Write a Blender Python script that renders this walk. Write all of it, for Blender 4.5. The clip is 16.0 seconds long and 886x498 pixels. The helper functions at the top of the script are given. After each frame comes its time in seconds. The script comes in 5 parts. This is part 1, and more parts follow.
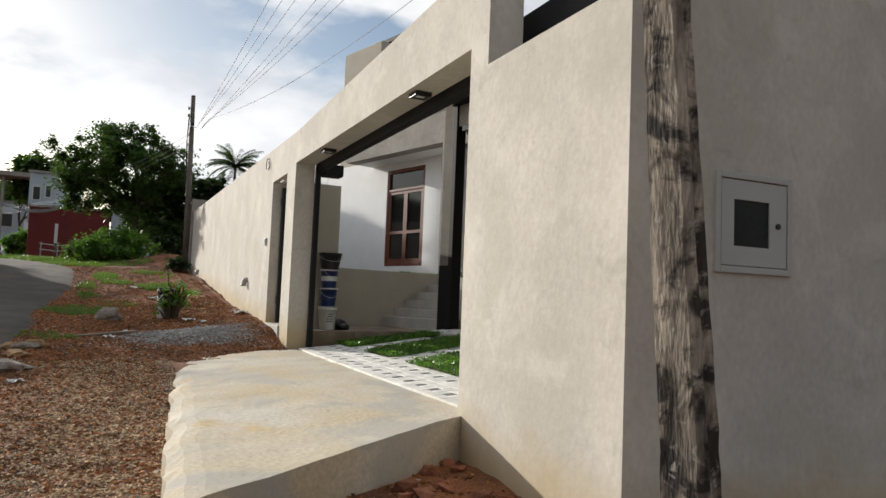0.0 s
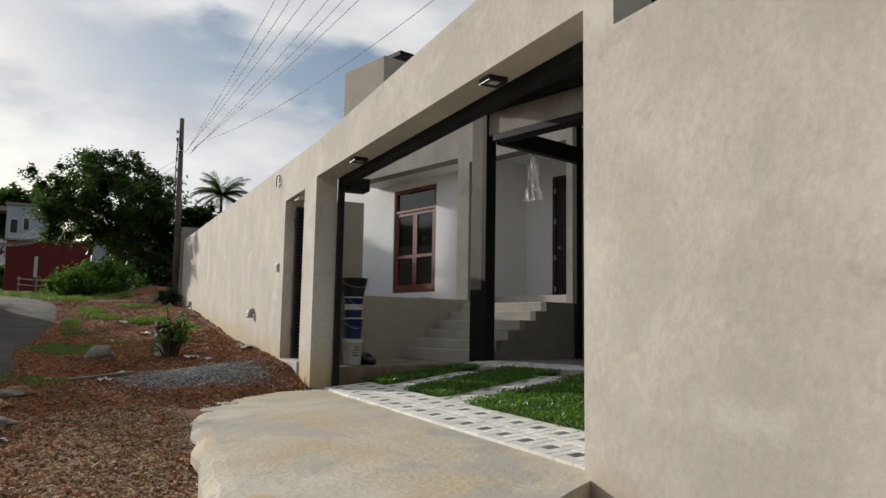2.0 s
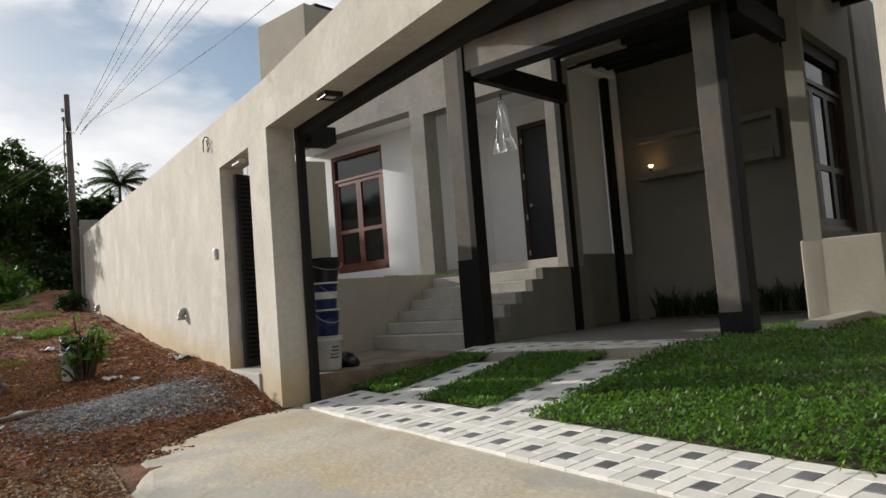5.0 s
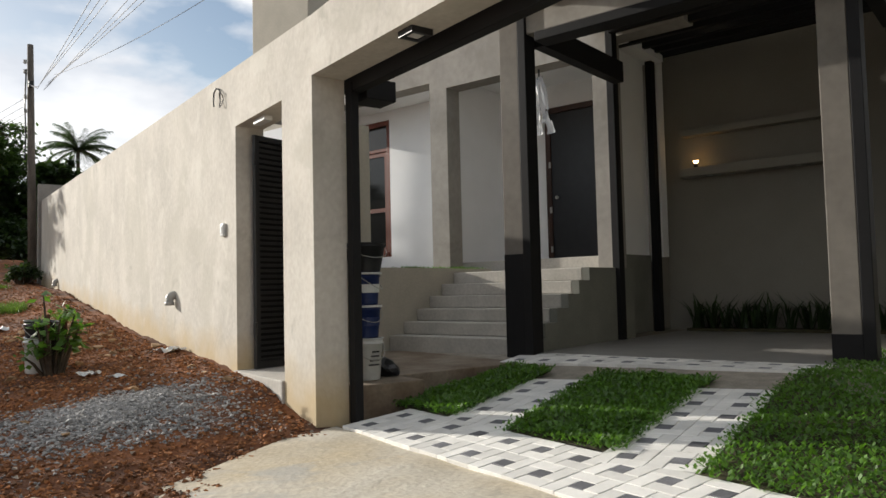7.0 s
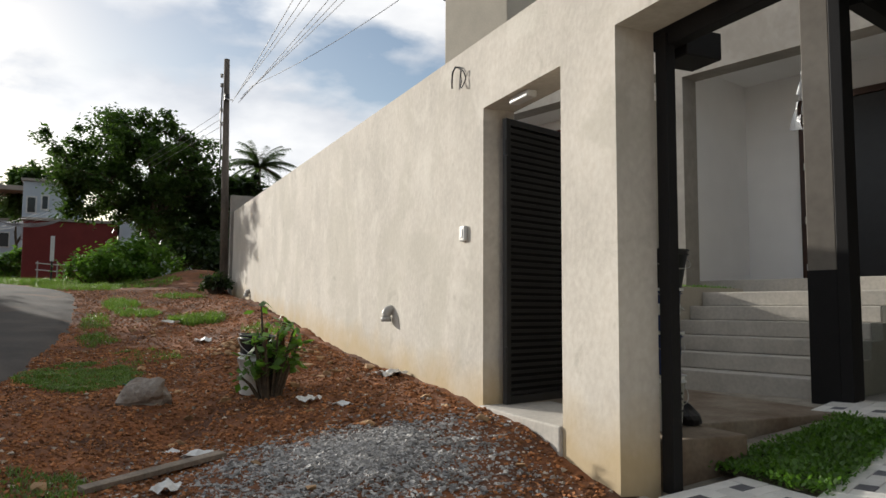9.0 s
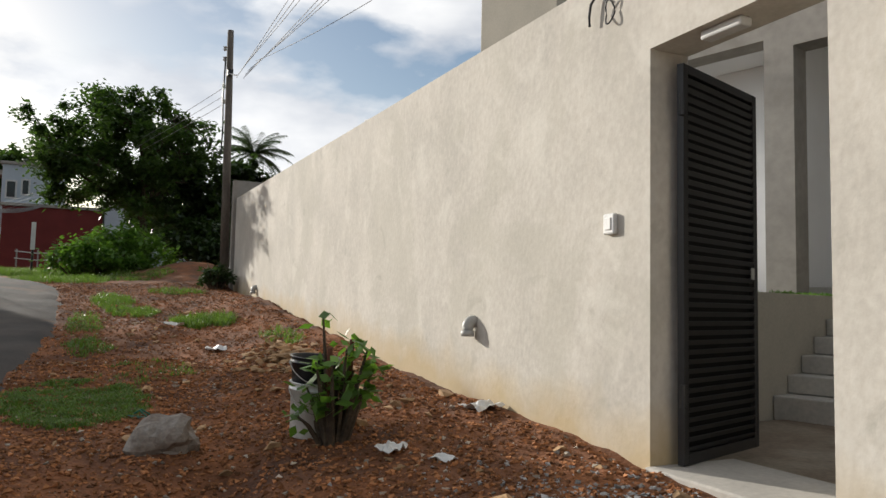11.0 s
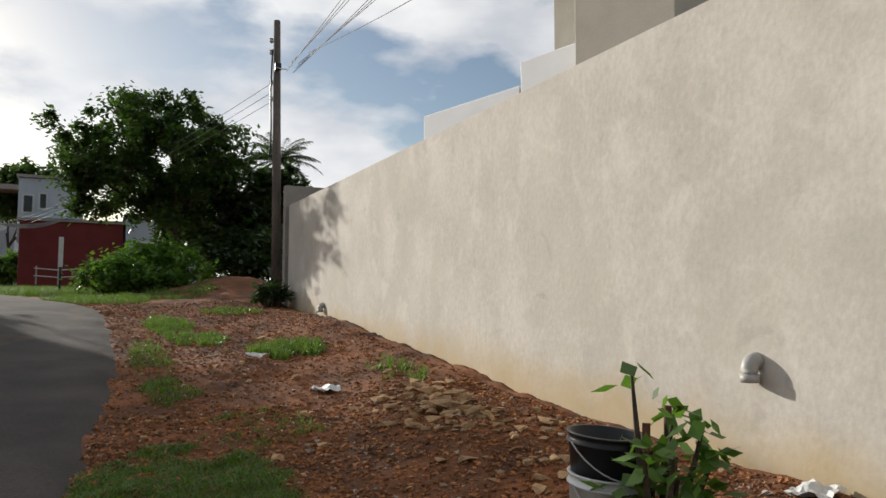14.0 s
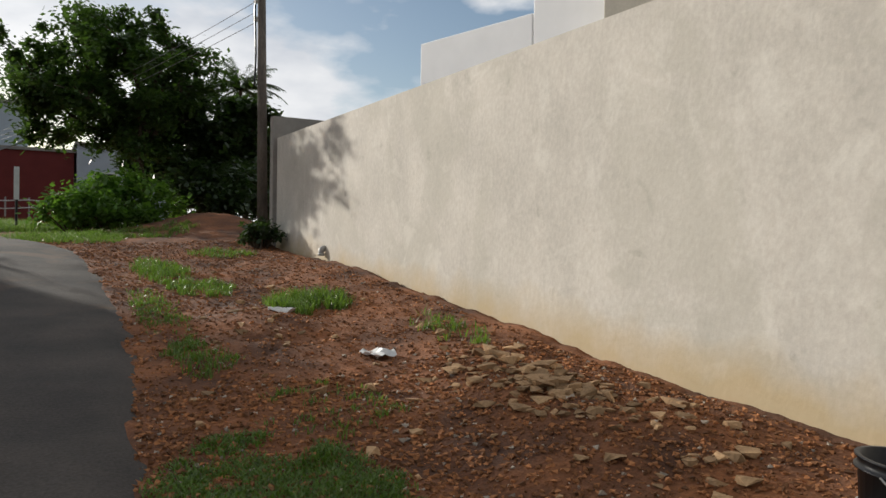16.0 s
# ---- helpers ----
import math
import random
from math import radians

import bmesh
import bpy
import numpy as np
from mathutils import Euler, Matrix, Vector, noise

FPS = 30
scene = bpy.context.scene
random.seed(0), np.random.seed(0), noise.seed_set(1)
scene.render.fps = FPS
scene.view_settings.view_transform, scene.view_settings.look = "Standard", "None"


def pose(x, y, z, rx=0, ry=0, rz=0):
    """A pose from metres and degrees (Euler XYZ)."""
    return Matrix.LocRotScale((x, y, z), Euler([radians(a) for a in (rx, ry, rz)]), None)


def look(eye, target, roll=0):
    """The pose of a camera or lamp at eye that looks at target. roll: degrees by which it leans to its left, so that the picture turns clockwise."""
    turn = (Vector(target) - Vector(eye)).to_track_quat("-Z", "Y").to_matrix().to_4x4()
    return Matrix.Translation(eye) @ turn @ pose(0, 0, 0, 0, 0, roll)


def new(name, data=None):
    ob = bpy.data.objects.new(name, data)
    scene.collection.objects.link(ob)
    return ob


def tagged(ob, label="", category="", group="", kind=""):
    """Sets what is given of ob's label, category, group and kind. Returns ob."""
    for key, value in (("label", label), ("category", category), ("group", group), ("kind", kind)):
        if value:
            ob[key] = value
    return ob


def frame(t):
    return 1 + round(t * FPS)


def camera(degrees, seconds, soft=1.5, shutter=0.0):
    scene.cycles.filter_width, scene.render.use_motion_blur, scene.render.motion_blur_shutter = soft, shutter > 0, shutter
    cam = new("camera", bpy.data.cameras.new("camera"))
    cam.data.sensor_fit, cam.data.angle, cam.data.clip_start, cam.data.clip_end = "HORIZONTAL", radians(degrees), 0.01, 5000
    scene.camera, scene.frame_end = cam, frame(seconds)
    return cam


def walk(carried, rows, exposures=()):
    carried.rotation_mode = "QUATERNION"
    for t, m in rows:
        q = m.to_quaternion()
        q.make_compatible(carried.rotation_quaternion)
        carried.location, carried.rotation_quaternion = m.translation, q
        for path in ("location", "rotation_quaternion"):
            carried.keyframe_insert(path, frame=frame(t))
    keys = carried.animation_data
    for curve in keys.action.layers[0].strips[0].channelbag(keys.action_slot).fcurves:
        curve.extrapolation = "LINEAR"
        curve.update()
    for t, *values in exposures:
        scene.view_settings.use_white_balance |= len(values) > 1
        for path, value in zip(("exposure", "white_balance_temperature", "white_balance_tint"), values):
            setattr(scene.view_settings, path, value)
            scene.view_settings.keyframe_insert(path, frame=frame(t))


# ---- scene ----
cam = camera(61.8, 16.0)
METRES, EYE, TILT, LEAN, TURN = 12.4, 0.70, 0.0, 0.0, -24.5
ROWS = [
    (0.0, 0.0, 0.0, 0.0, -0.17, 4.09, -2.32),
    (0.5, -0.0141, 0.0198, -0.0, 0.32, 3.79, -1.42),
    (1.0, -0.0276, 0.0489, -0.0001, 5.9, 4.61, -3.73),
    (1.5, -0.0415, 0.0753, -0.0011, 5.34, 6.4, -2.84),
    (2.0, -0.0591, 0.097, -0.0003, -1.46, 6.24, -0.98),
    (2.5, -0.0693, 0.121, 0.0009, -4.18, 6.36, -2.94),
    (3.0, -0.0796, 0.1485, 0.0035, -4.31, 7.42, -2.38),
    (5.5, -0.1304, 0.2986, 0.0116, -8.26, 3.2, 4.97),
    (6.0, -0.1403, 0.3304, 0.0125, -9.76, 2.88, 2.54),
    (6.5, -0.1552, 0.3581, 0.013, -10.39, 1.78, 0.82),
    (7.0, -0.18, 0.3832, 0.0202, -11.32, 3.12, 1.33),
    (7.5, -0.1977, 0.4069, 0.0194, -2.95, 4.53, -0.3),
    (8.0, -0.2125, 0.4385, 0.0253, 3.54, 9.15, -0.46),
    (8.5, -0.2292, 0.4711, 0.0232, 2.95, 10.34, -0.77),
    (9.0, -0.2439, 0.4995, 0.0212, 0.21, 4.67, -0.34),
    (9.5, -0.2618, 0.5362, 0.0229, 2.7, 5.89, -2.69),
    (12.0, -0.35, 0.682, 0.034, -3.14, 3.33, -0.47),
    (12.5, -0.3663, 0.7084, 0.0347, -1.88, 3.92, -0.84),
    (13.0, -0.3831, 0.7328, 0.0375, 2.49, 3.48, 0.05),
    (13.5, -0.4079, 0.7514, 0.0413, -1.01, 3.42, 0.79),
    (14.0, -0.4282, 0.7671, 0.0425, -0.49, 4.77, 0.01),
    (14.5, -0.4495, 0.7893, 0.0456, -1.67, 3.11, -0.78),
    (15.0, -0.4665, 0.8084, 0.0477, -6.41, 0.77, -2.61),
    (15.5, -0.4885, 0.8209, 0.0527, -7.12, -0.68, -1.13),
    (16.0, -0.5043, 0.8374, 0.0553, -4.41, -0.26, -0.73),
]
walk(cam, [(t, pose(0, 0, EYE, TILT, LEAN, TURN) @ pose(METRES * x, METRES * y, METRES * z, 90 + pitch, roll, yaw)) for t, x, y, z, yaw, pitch, roll in ROWS],
     [(0.0, 0.03), (1.2, -0.03), (2.0, -0.36), (3.2, -0.42), (5.3, 0.0), (7.0, 0.15), (9.0, 0.03), (12.5, 0.0), (13.2, -0.12), (14.5, -0.14), (16.0, -0.12)])

# ---------------------------------------------------------------- light
SUN_AZ, SUN_EL = -25.0, 16.5          # the sun stands up the road, a little to its left
world = bpy.data.worlds.new("world")
scene.world = world
world.use_nodes = True
wn, wl = world.node_tree.nodes, world.node_tree.links
wbg = wn["Background"]
wsky = wn.new("ShaderNodeTexSky")
wsky.sky_type, wsky.sun_disc = 'NISHITA', False
wsky.sun_elevation, wsky.sun_rotation = radians(SUN_EL), radians(SUN_AZ)
wco = wn.new("ShaderNodeTexCoord")
wmap = wn.new("ShaderNodeMapping")
wmap.inputs["Scale"].default_value = (1.0, 1.0, 2.2)
wmap.inputs["Location"].default_value = (0.35, 0.1, 0.2)
wnoise = wn.new("ShaderNodeTexNoise")
wnoise.inputs["Scale"].default_value, wnoise.inputs["Detail"].default_value = 2.9, 10.0
wnoise.inputs["Roughness"].default_value = 0.52
wramp = wn.new("ShaderNodeValToRGB")
wramp.color_ramp.elements[0].position, wramp.color_ramp.elements[1].position = 0.43, 0.52
wtone = wn.new("ShaderNodeTexNoise")
wtone.inputs["Scale"].default_value, wtone.inputs["Detail"].default_value = 3.4, 6.0
wtramp = wn.new("ShaderNodeValToRGB")
wtramp.color_ramp.elements[0].position, wtramp.color_ramp.elements[1].position = 0.35, 0.62
wtramp.color_ramp.elements[0].color = (7.2, 7.6, 8.3, 1)
wtramp.color_ramp.elements[1].color = (13.0, 12.9, 12.7, 1)
wmix = wn.new("ShaderNodeMix")
wmix.data_type = 'RGBA'
wl.new(wco.outputs["Generated"], wmap.inputs["Vector"])
wl.new(wmap.outputs["Vector"], wnoise.inputs["Vector"])
wl.new(wmap.outputs["Vector"], wtone.inputs["Vector"])
wl.new(wnoise.outputs["Fac"], wramp.inputs["Fac"])
wl.new(wtone.outputs["Fac"], wtramp.inputs["Fac"])
wl.new(wramp.outputs["Color"], wmix.inputs["Factor"])
wl.new(wsky.outputs["Color"], wmix.inputs["A"])
# clouds are brighter towards the sun
wdot = wn.new("ShaderNodeVectorMath")
wdot.operation = 'DOT_PRODUCT'
wdot.inputs[1].default_value = (math.sin(radians(SUN_AZ)), math.cos(radians(SUN_AZ)), 0.25)
wgain = wn.new("ShaderNodeMapRange")
wgain.inputs["From Min"].default_value, wgain.inputs["From Max"].default_value = -1.0, 1.0
wgain.inputs["To Min"].default_value, wgain.inputs["To Max"].default_value = 0.22, 0.86
wcloud = wn.new("ShaderNodeVectorMath")
wcloud.operation = 'SCALE'
wl.new(wco.outputs["Generated"], wdot.inputs[0])
wl.new(wdot.outputs["Value"], wgain.inputs["Value"])
wl.new(wtramp.outputs["Color"], wcloud.inputs[0])
wl.new(wgain.outputs["Result"], wcloud.inputs["Scale"])
wl.new(wcloud.outputs["Vector"], wmix.inputs["B"])
wl.new(wmix.outputs["Result"], wbg.inputs["Color"])
wbg.inputs["Strength"].default_value = 0.115
sun = new("sun", bpy.data.lights.new("sun", 'SUN'))
sun.data.energy, sun.data.angle, sun.data.color = 5.1, radians(0.6), (1.0, 0.945, 0.855)
sa, se = radians(SUN_AZ), radians(SUN_EL)
SUN_DIR = Vector((math.sin(sa) * math.cos(se), math.cos(sa) * math.cos(se), math.sin(se)))
sun.matrix_world = look(SUN_DIR * 60, (0, 0, 0))


# ---------------------------------------------------------------- materials
def mat(name, base, rough=0.8, var=0.25, scale=6.0, fine=60.0, bump=0.2, metal=0.0, tint=None, stretch=(1, 1, 1),
        rnd=0.0, spec=0.4, depth=0.02):
    """A surface with broad stains, fine grain and relief; tint is the colour of its stains."""
    m = bpy.data.materials.new(name)
    m.use_nodes = True
    n, l = m.node_tree.nodes, m.node_tree.links
    b = n["Principled BSDF"]
    b.inputs["Roughness"].default_value, b.inputs["Metallic"].default_value = rough, metal
    b.inputs["Specular IOR Level"].default_value = spec
    co = n.new("ShaderNodeTexCoord")
    geo = n.new("ShaderNodeNewGeometry")
    mp = n.new("ShaderNodeMapping")
    mp.inputs["Scale"].default_value = stretch
    l.new(geo.outputs["Position"], mp.inputs["Vector"])
    big = n.new("ShaderNodeTexNoise")
    big.inputs["Scale"].default_value, big.inputs["Detail"].default_value = scale, 7
    small = n.new("ShaderNodeTexNoise")
    small.inputs["Scale"].default_value, small.inputs["Detail"].default_value = fine, 4
    l.new(mp.outputs["Vector"], big.inputs["Vector"])
    l.new(mp.outputs["Vector"], small.inputs["Vector"])
    r = n.new("ShaderNodeValToRGB")
    t = tint or tuple(c * (1 - var) for c in base)
    r.color_ramp.elements[0].position, r.color_ramp.elements[1].position = 0.32, 0.66
    r.color_ramp.elements[0].color, r.color_ramp.elements[1].color = (*t, 1), (*base, 1)
    l.new(big.outputs["Fac"], r.inputs["Fac"])
    mx = n.new("ShaderNodeMix")
    mx.data_type, mx.blend_type = 'RGBA', 'OVERLAY'
    mx.inputs["Factor"].default_value = min(0.9, var * 1.2)
    l.new(r.outputs["Color"], mx.inputs["A"])
    l.new(small.outputs["Fac"], mx.inputs["B"])
    out = mx.outputs["Result"]
    if rnd:
        oi = n.new("ShaderNodeObjectInfo")
        hs = n.new("ShaderNodeHueSaturation")
        mr = n.new("ShaderNodeMapRange")
        mr.inputs["To Min"].default_value, mr.inputs["To Max"].default_value = 1 - rnd, 1 + rnd
        l.new(oi.outputs["Random"], mr.inputs["Value"])
        l.new(mr.outputs["Result"], hs.inputs["Value"])
        l.new(out, hs.inputs["Color"])
        out = hs.outputs["Color"]
    l.new(out, b.inputs["Base Color"])
    if bump:
        add = n.new("ShaderNodeMath")
        add.operation = 'MULTIPLY_ADD'
        add.inputs[1].default_value = 0.25
        l.new(small.outputs["Fac"], add.inputs[0])
        l.new(big.outputs["Fac"], add.inputs[2])
        bp = n.new("ShaderNodeBump")
        bp.inputs["Strength"].default_value, bp.inputs["Distance"].default_value = bump, depth
        l.new(add.outputs["Value"], bp.inputs["Height"])
        l.new(bp.outputs["Normal"], b.inputs["Normal"])
    return m


def island(m, amount):
    """Vary the colour piece by piece within one mesh."""
    n, l = m.node_tree.nodes, m.node_tree.links
    b = n["Principled BSDF"]
    src = b.inputs["Base Color"].links[0].from_socket
    g = n.new("ShaderNodeNewGeometry")
    mr = n.new("ShaderNodeMapRange")
    mr.inputs["To Min"].default_value, mr.inputs["To Max"].default_value = 1 - amount, 1 + amount
    hs = n.new("ShaderNodeHueSaturation")
    l.new(g.outputs["Random Per Island"], mr.inputs["Value"])
    l.new(mr.outputs["Result"], hs.inputs["Value"])
    l.new(src, hs.inputs["Color"])
    l.new(hs.outputs["Color"], b.inputs["Base Color"])
    return m


def glow(name, colour, strength):
    m = bpy.data.materials.new(name)
    m.use_nodes = True
    b = m.node_tree.nodes["Principled BSDF"]
    b.inputs["Base Color"].default_value = (*colour, 1)
    b.inputs["Emission Color"].default_value = (*colour, 1)
    b.inputs["Emission Strength"].default_value = strength
    return m


def leafy(name, base, var=0.5):
    m = island(mat(name, base, 0.45, 0.25, 3.0, 30.0, 0.0, spec=0.5), var)
    n, l = m.node_tree.nodes, m.node_tree.links
    b = n["Principled BSDF"]
    tr = n.new("ShaderNodeBsdfTranslucent")
    mx = n.new("ShaderNodeMixShader")
    mx.inputs["Fac"].default_value = 0.35
    tr.inputs["Color"].default_value = (base[0] * 1.9, base[1] * 2.0, base[2] * 1.2, 1)
    l.new(b.outputs["BSDF"], mx.inputs[1])
    l.new(tr.outputs["BSDF"], mx.inputs[2])
    l.new(mx.outputs["Shader"], n["Material Output"].inputs["Surface"])
    return m


PLASTER = mat("beige_plaster", (0.585, 0.546, 0.482), 0.9, 0.17, 1.9, 26.0, 0.3, stretch=(1, 1, 0.75), depth=0.025)
PLASTER2 = mat("smooth_beige_render", (0.50, 0.46, 0.38), 0.9, 0.12, 2.0, 40.0, 0.12)
def splash(m):
    """Yellow-brown soil splashed along the foot of the wall, where the verge climbs."""
    n, l = m.node_tree.nodes, m.node_tree.links
    b = n["Principled BSDF"]
    src = b.inputs["Base Color"].links[0].from_socket
    g, sx = n.new("ShaderNodeNewGeometry"), n.new("ShaderNodeSeparateXYZ")
    l.new(g.outputs["Position"], sx.inputs["Vector"])
    k = n.new("ShaderNodeMath")
    k.operation = 'MULTIPLY_ADD'
    k.inputs[1].default_value, k.inputs[2].default_value = -0.076, 0.60
    l.new(sx.outputs["Y"], k.inputs[0])
    h = n.new("ShaderNodeMath")
    h.operation = 'ADD'
    l.new(k.outputs["Value"], h.inputs[0])
    l.new(sx.outputs["Z"], h.inputs[1])
    ns = n.new("ShaderNodeTexNoise")
    ns.inputs["Scale"].default_value, ns.inputs["Detail"].default_value = 2.5, 5
    l.new(g.outputs["Position"], ns.inputs["Vector"])
    j = n.new("ShaderNodeMath")
    j.operation = 'MULTIPLY_ADD'
    j.inputs[1].default_value = -0.5
    l.new(ns.outputs["Fac"], j.inputs[0])
    l.new(h.outputs["Value"], j.inputs[2])
    r = n.new("ShaderNodeMapRange")
    r.inputs["From Min"].default_value, r.inputs["From Max"].default_value = -0.30, 0.05
    r.inputs["To Min"].default_value, r.inputs["To Max"].default_value = 0.75, 0.0
    l.new(j.outputs["Value"], r.inputs["Value"])
    mx = n.new("ShaderNodeMix")
    mx.data_type = 'RGBA'
    mx.inputs["B"].default_value = (0.46, 0.34, 0.17, 1)
    l.new(r.outputs["Result"], mx.inputs["Factor"])
    l.new(src, mx.inputs["A"])
    l.new(mx.outputs["Result"], b.inputs["Base Color"])


def trowel(m, colour, scale, lo, hi, amount):
    """Worn and re-skimmed patches with soft-edged outlines of their own."""
    n, l = m.node_tree.nodes, m.node_tree.links
    b = n["Principled BSDF"]
    src = b.inputs["Base Color"].links[0].from_socket
    g = n.new("ShaderNodeNewGeometry")
    ns = n.new("ShaderNodeTexNoise")
    ns.inputs["Scale"].default_value, ns.inputs["Detail"].default_value = scale, 9
    ns.inputs["Roughness"].default_value, ns.inputs["Distortion"].default_value = 0.62, 0.6
    l.new(g.outputs["Position"], ns.inputs["Vector"])
    r = n.new("ShaderNodeMapRange")
    r.inputs["From Min"].default_value, r.inputs["From Max"].default_value = lo, hi
    r.inputs["To Min"].default_value, r.inputs["To Max"].default_value = 0.0, amount
    l.new(ns.outputs["Fac"], r.inputs["Value"])
    mx = n.new("ShaderNodeMix")
    mx.data_type = 'RGBA'
    mx.inputs["B"].default_value = (*colour, 1)
    l.new(r.outputs["Result"], mx.inputs["Factor"])
    l.new(src, mx.inputs["A"])
    l.new(mx.outputs["Result"], b.inputs["Base Color"])


trowel(PLASTER, (0.44, 0.415, 0.35), 0.8, 0.50, 0.58, 0.45)
trowel(PLASTER, (0.33, 0.31, 0.26), 3.2, 0.60, 0.72, 0.5)
trowel(PLASTER, (0.68, 0.65, 0.58), 2.1, 0.56, 0.66, 0.4)
splash(PLASTER)
CEMENT = mat("grey_cement_render", (0.35, 0.325, 0.29), 0.85, 0.17, 1.6, 10.0, 0.08)
trowel(CEMENT, (0.25, 0.23, 0.20), 1.3, 0.50, 0.62, 0.6)
PIERM = mat("brown_grey_pier_render", (0.19, 0.17, 0.145), 0.85, 0.17, 1.8, 12.0, 0.08)
PLINTH = mat("soil_stained_cement", (0.29, 0.24, 0.18), 0.92, 0.3, 2.5, 30.0, 0.25, tint=(0.17, 0.12, 0.08))
# White ceiling board greyed: the dimness under the carport roof is in the colour.
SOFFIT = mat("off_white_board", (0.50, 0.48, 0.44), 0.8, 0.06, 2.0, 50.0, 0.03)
WHITE = mat("white_emulsion", (0.86, 0.86, 0.86), 0.7, 0.05, 2.0, 60.0, 0.05)
# Cream taken well down, so the colour itself holds the carport's shade.
CREAM_DIM = mat("cream_emulsion", (0.27, 0.255, 0.22), 0.75, 0.08, 2.0, 60.0, 0.05)
OLIVE = mat("olive_grey_paint", (0.20, 0.20, 0.17), 0.8, 0.15, 3.0, 50.0, 0.08)
STEEL = mat("black_painted_steel", (0.012, 0.0115, 0.012), 0.6, 0.2, 5.0, 80.0, 0.03, spec=0.2)
LOUVRE = mat("dull_black_louvre_steel", (0.02, 0.0195, 0.02), 0.42, 0.3, 5.0, 80.0, 0.05, spec=0.5)
STAIR = mat("bare_cement_steps", (0.50, 0.47, 0.42), 0.9, 0.18, 3.0, 30.0, 0.15)
SLABM = mat("rough_concrete", (0.56, 0.52, 0.44), 0.92, 0.3, 1.0, 34.0, 0.7, tint=(0.50, 0.41, 0.27))
trowel(SLABM, (0.40, 0.385, 0.35), 0.75, 0.50, 0.56, 0.75)
trowel(SLABM, (0.55, 0.38, 0.17), 1.1, 0.58, 0.66, 0.7)
trowel(SLABM, (0.27, 0.25, 0.21), 5.0, 0.62, 0.72, 0.6)
DIRT = mat("red_laterite_soil", (0.26, 0.10, 0.038), 0.95, 0.6, 1.9, 44.0, 1.0, tint=(0.08, 0.036, 0.02), depth=0.05)
ASPH = mat("worn_asphalt", (0.078, 0.066, 0.056), 0.95, 0.5, 1.4, 60.0, 1.0, tint=(0.04, 0.036, 0.033))
trowel(ASPH, (0.13, 0.085, 0.055), 0.9, 0.55, 0.66, 0.7)
GRAVELM = island(mat("grey_gravel", (0.38, 0.37, 0.355), 0.9, 0.3, 20.0, 90.0, 0.2), 0.5)
CLODM = island(mat("soil_clods", (0.34, 0.145, 0.057), 0.95, 0.4, 12.0, 90.0, 0.3), 0.65)
RUBBLE = mat("rubble_stone", (0.43, 0.27, 0.14), 0.95, 0.4, 9.0, 60.0, 0.5, rnd=0.35)
BRICKM = mat("broken_brick", (0.36, 0.14, 0.075), 0.95, 0.4, 12.0, 80.0, 0.5, rnd=0.4)
ROCK = mat("pale_rock", (0.33, 0.30, 0.265), 0.9, 0.4, 8.0, 50.0, 0.7, tint=(0.16, 0.12, 0.09))
TILEW = mat("white_paver", (0.78, 0.76, 0.71), 0.7, 0.12, 8.0, 70.0, 0.1, rnd=0.12)
TILED = mat("dark_paver", (0.16, 0.16, 0.17), 0.6, 0.3, 8.0, 70.0, 0.1, rnd=0.25)
GROUT = mat("sand_bed", (0.36, 0.32, 0.26), 0.95, 0.3, 8.0, 70.0, 0.2)
SOIL = mat("lawn_soil", (0.07, 0.06, 0.03), 0.95, 0.4, 8.0, 50.0, 0.4)
FLOORM = mat("polished_cement_floor", (0.30, 0.29, 0.27), 0.35, 0.2, 3.0, 40.0, 0.05)
WOODR = mat("red_brown_timber", (0.17, 0.04, 0.02), 0.4, 0.35, 5.0, 60.0, 0.1, stretch=(1, 1, 0.15))
WOODD = mat("dark_timber", (0.05, 0.022, 0.014), 0.4, 0.3, 5.0, 60.0, 0.1, stretch=(1, 1, 0.15))
OLDPOST = mat("mossy_old_concrete", (0.46, 0.40, 0.32), 0.95, 0.6, 11.0, 70.0, 1.0, tint=(0.05, 0.043, 0.036), stretch=(1, 1, 0.2), depth=0.04)
trowel(OLDPOST, (0.014, 0.013, 0.012), 4.5, 0.47, 0.56, 0.9)
trowel(OLDPOST, (0.55, 0.52, 0.46), 14.0, 0.60, 0.68, 0.5)
POLEM = mat("weathered_pole", (0.17, 0.145, 0.12), 0.9, 0.4, 6.0, 50.0, 0.3, stretch=(1, 1, 0.3))
BOXM = mat("pale_grey_enamel", (0.44, 0.44, 0.41), 0.5, 0.05, 3.0, 60.0, 0.02)
DARKP = mat("dark_plastic", (0.02, 0.02, 0.022), 0.4, 0.2, 8.0, 60.0, 0.05)
BLUEP = mat("navy_plastic", (0.018, 0.035, 0.13), 0.4, 0.2, 8.0, 60.0, 0.05)
WHITEP = mat("white_plastic", (0.68, 0.68, 0.66), 0.4, 0.15, 9.0, 60.0, 0.03)
GREYP = mat("grey_pvc", (0.42, 0.41, 0.38), 0.45, 0.12, 9.0, 60.0, 0.05)
GREENP = mat("green_rubber", (0.02, 0.16, 0.10), 0.6, 0.2, 9.0, 60.0, 0.05)
WIREM = mat("grey_cable", (0.24, 0.24, 0.25), 0.7, 0.1, 9.0, 60.0, 0.0)
BARK = mat("bark", (0.10, 0.075, 0.05), 0.95, 0.5, 9.0, 50.0, 0.6)
REDW = mat("maroon_wall_paint", (0.19, 0.032, 0.028), 0.8, 0.15, 2.0, 30.0, 0.1)
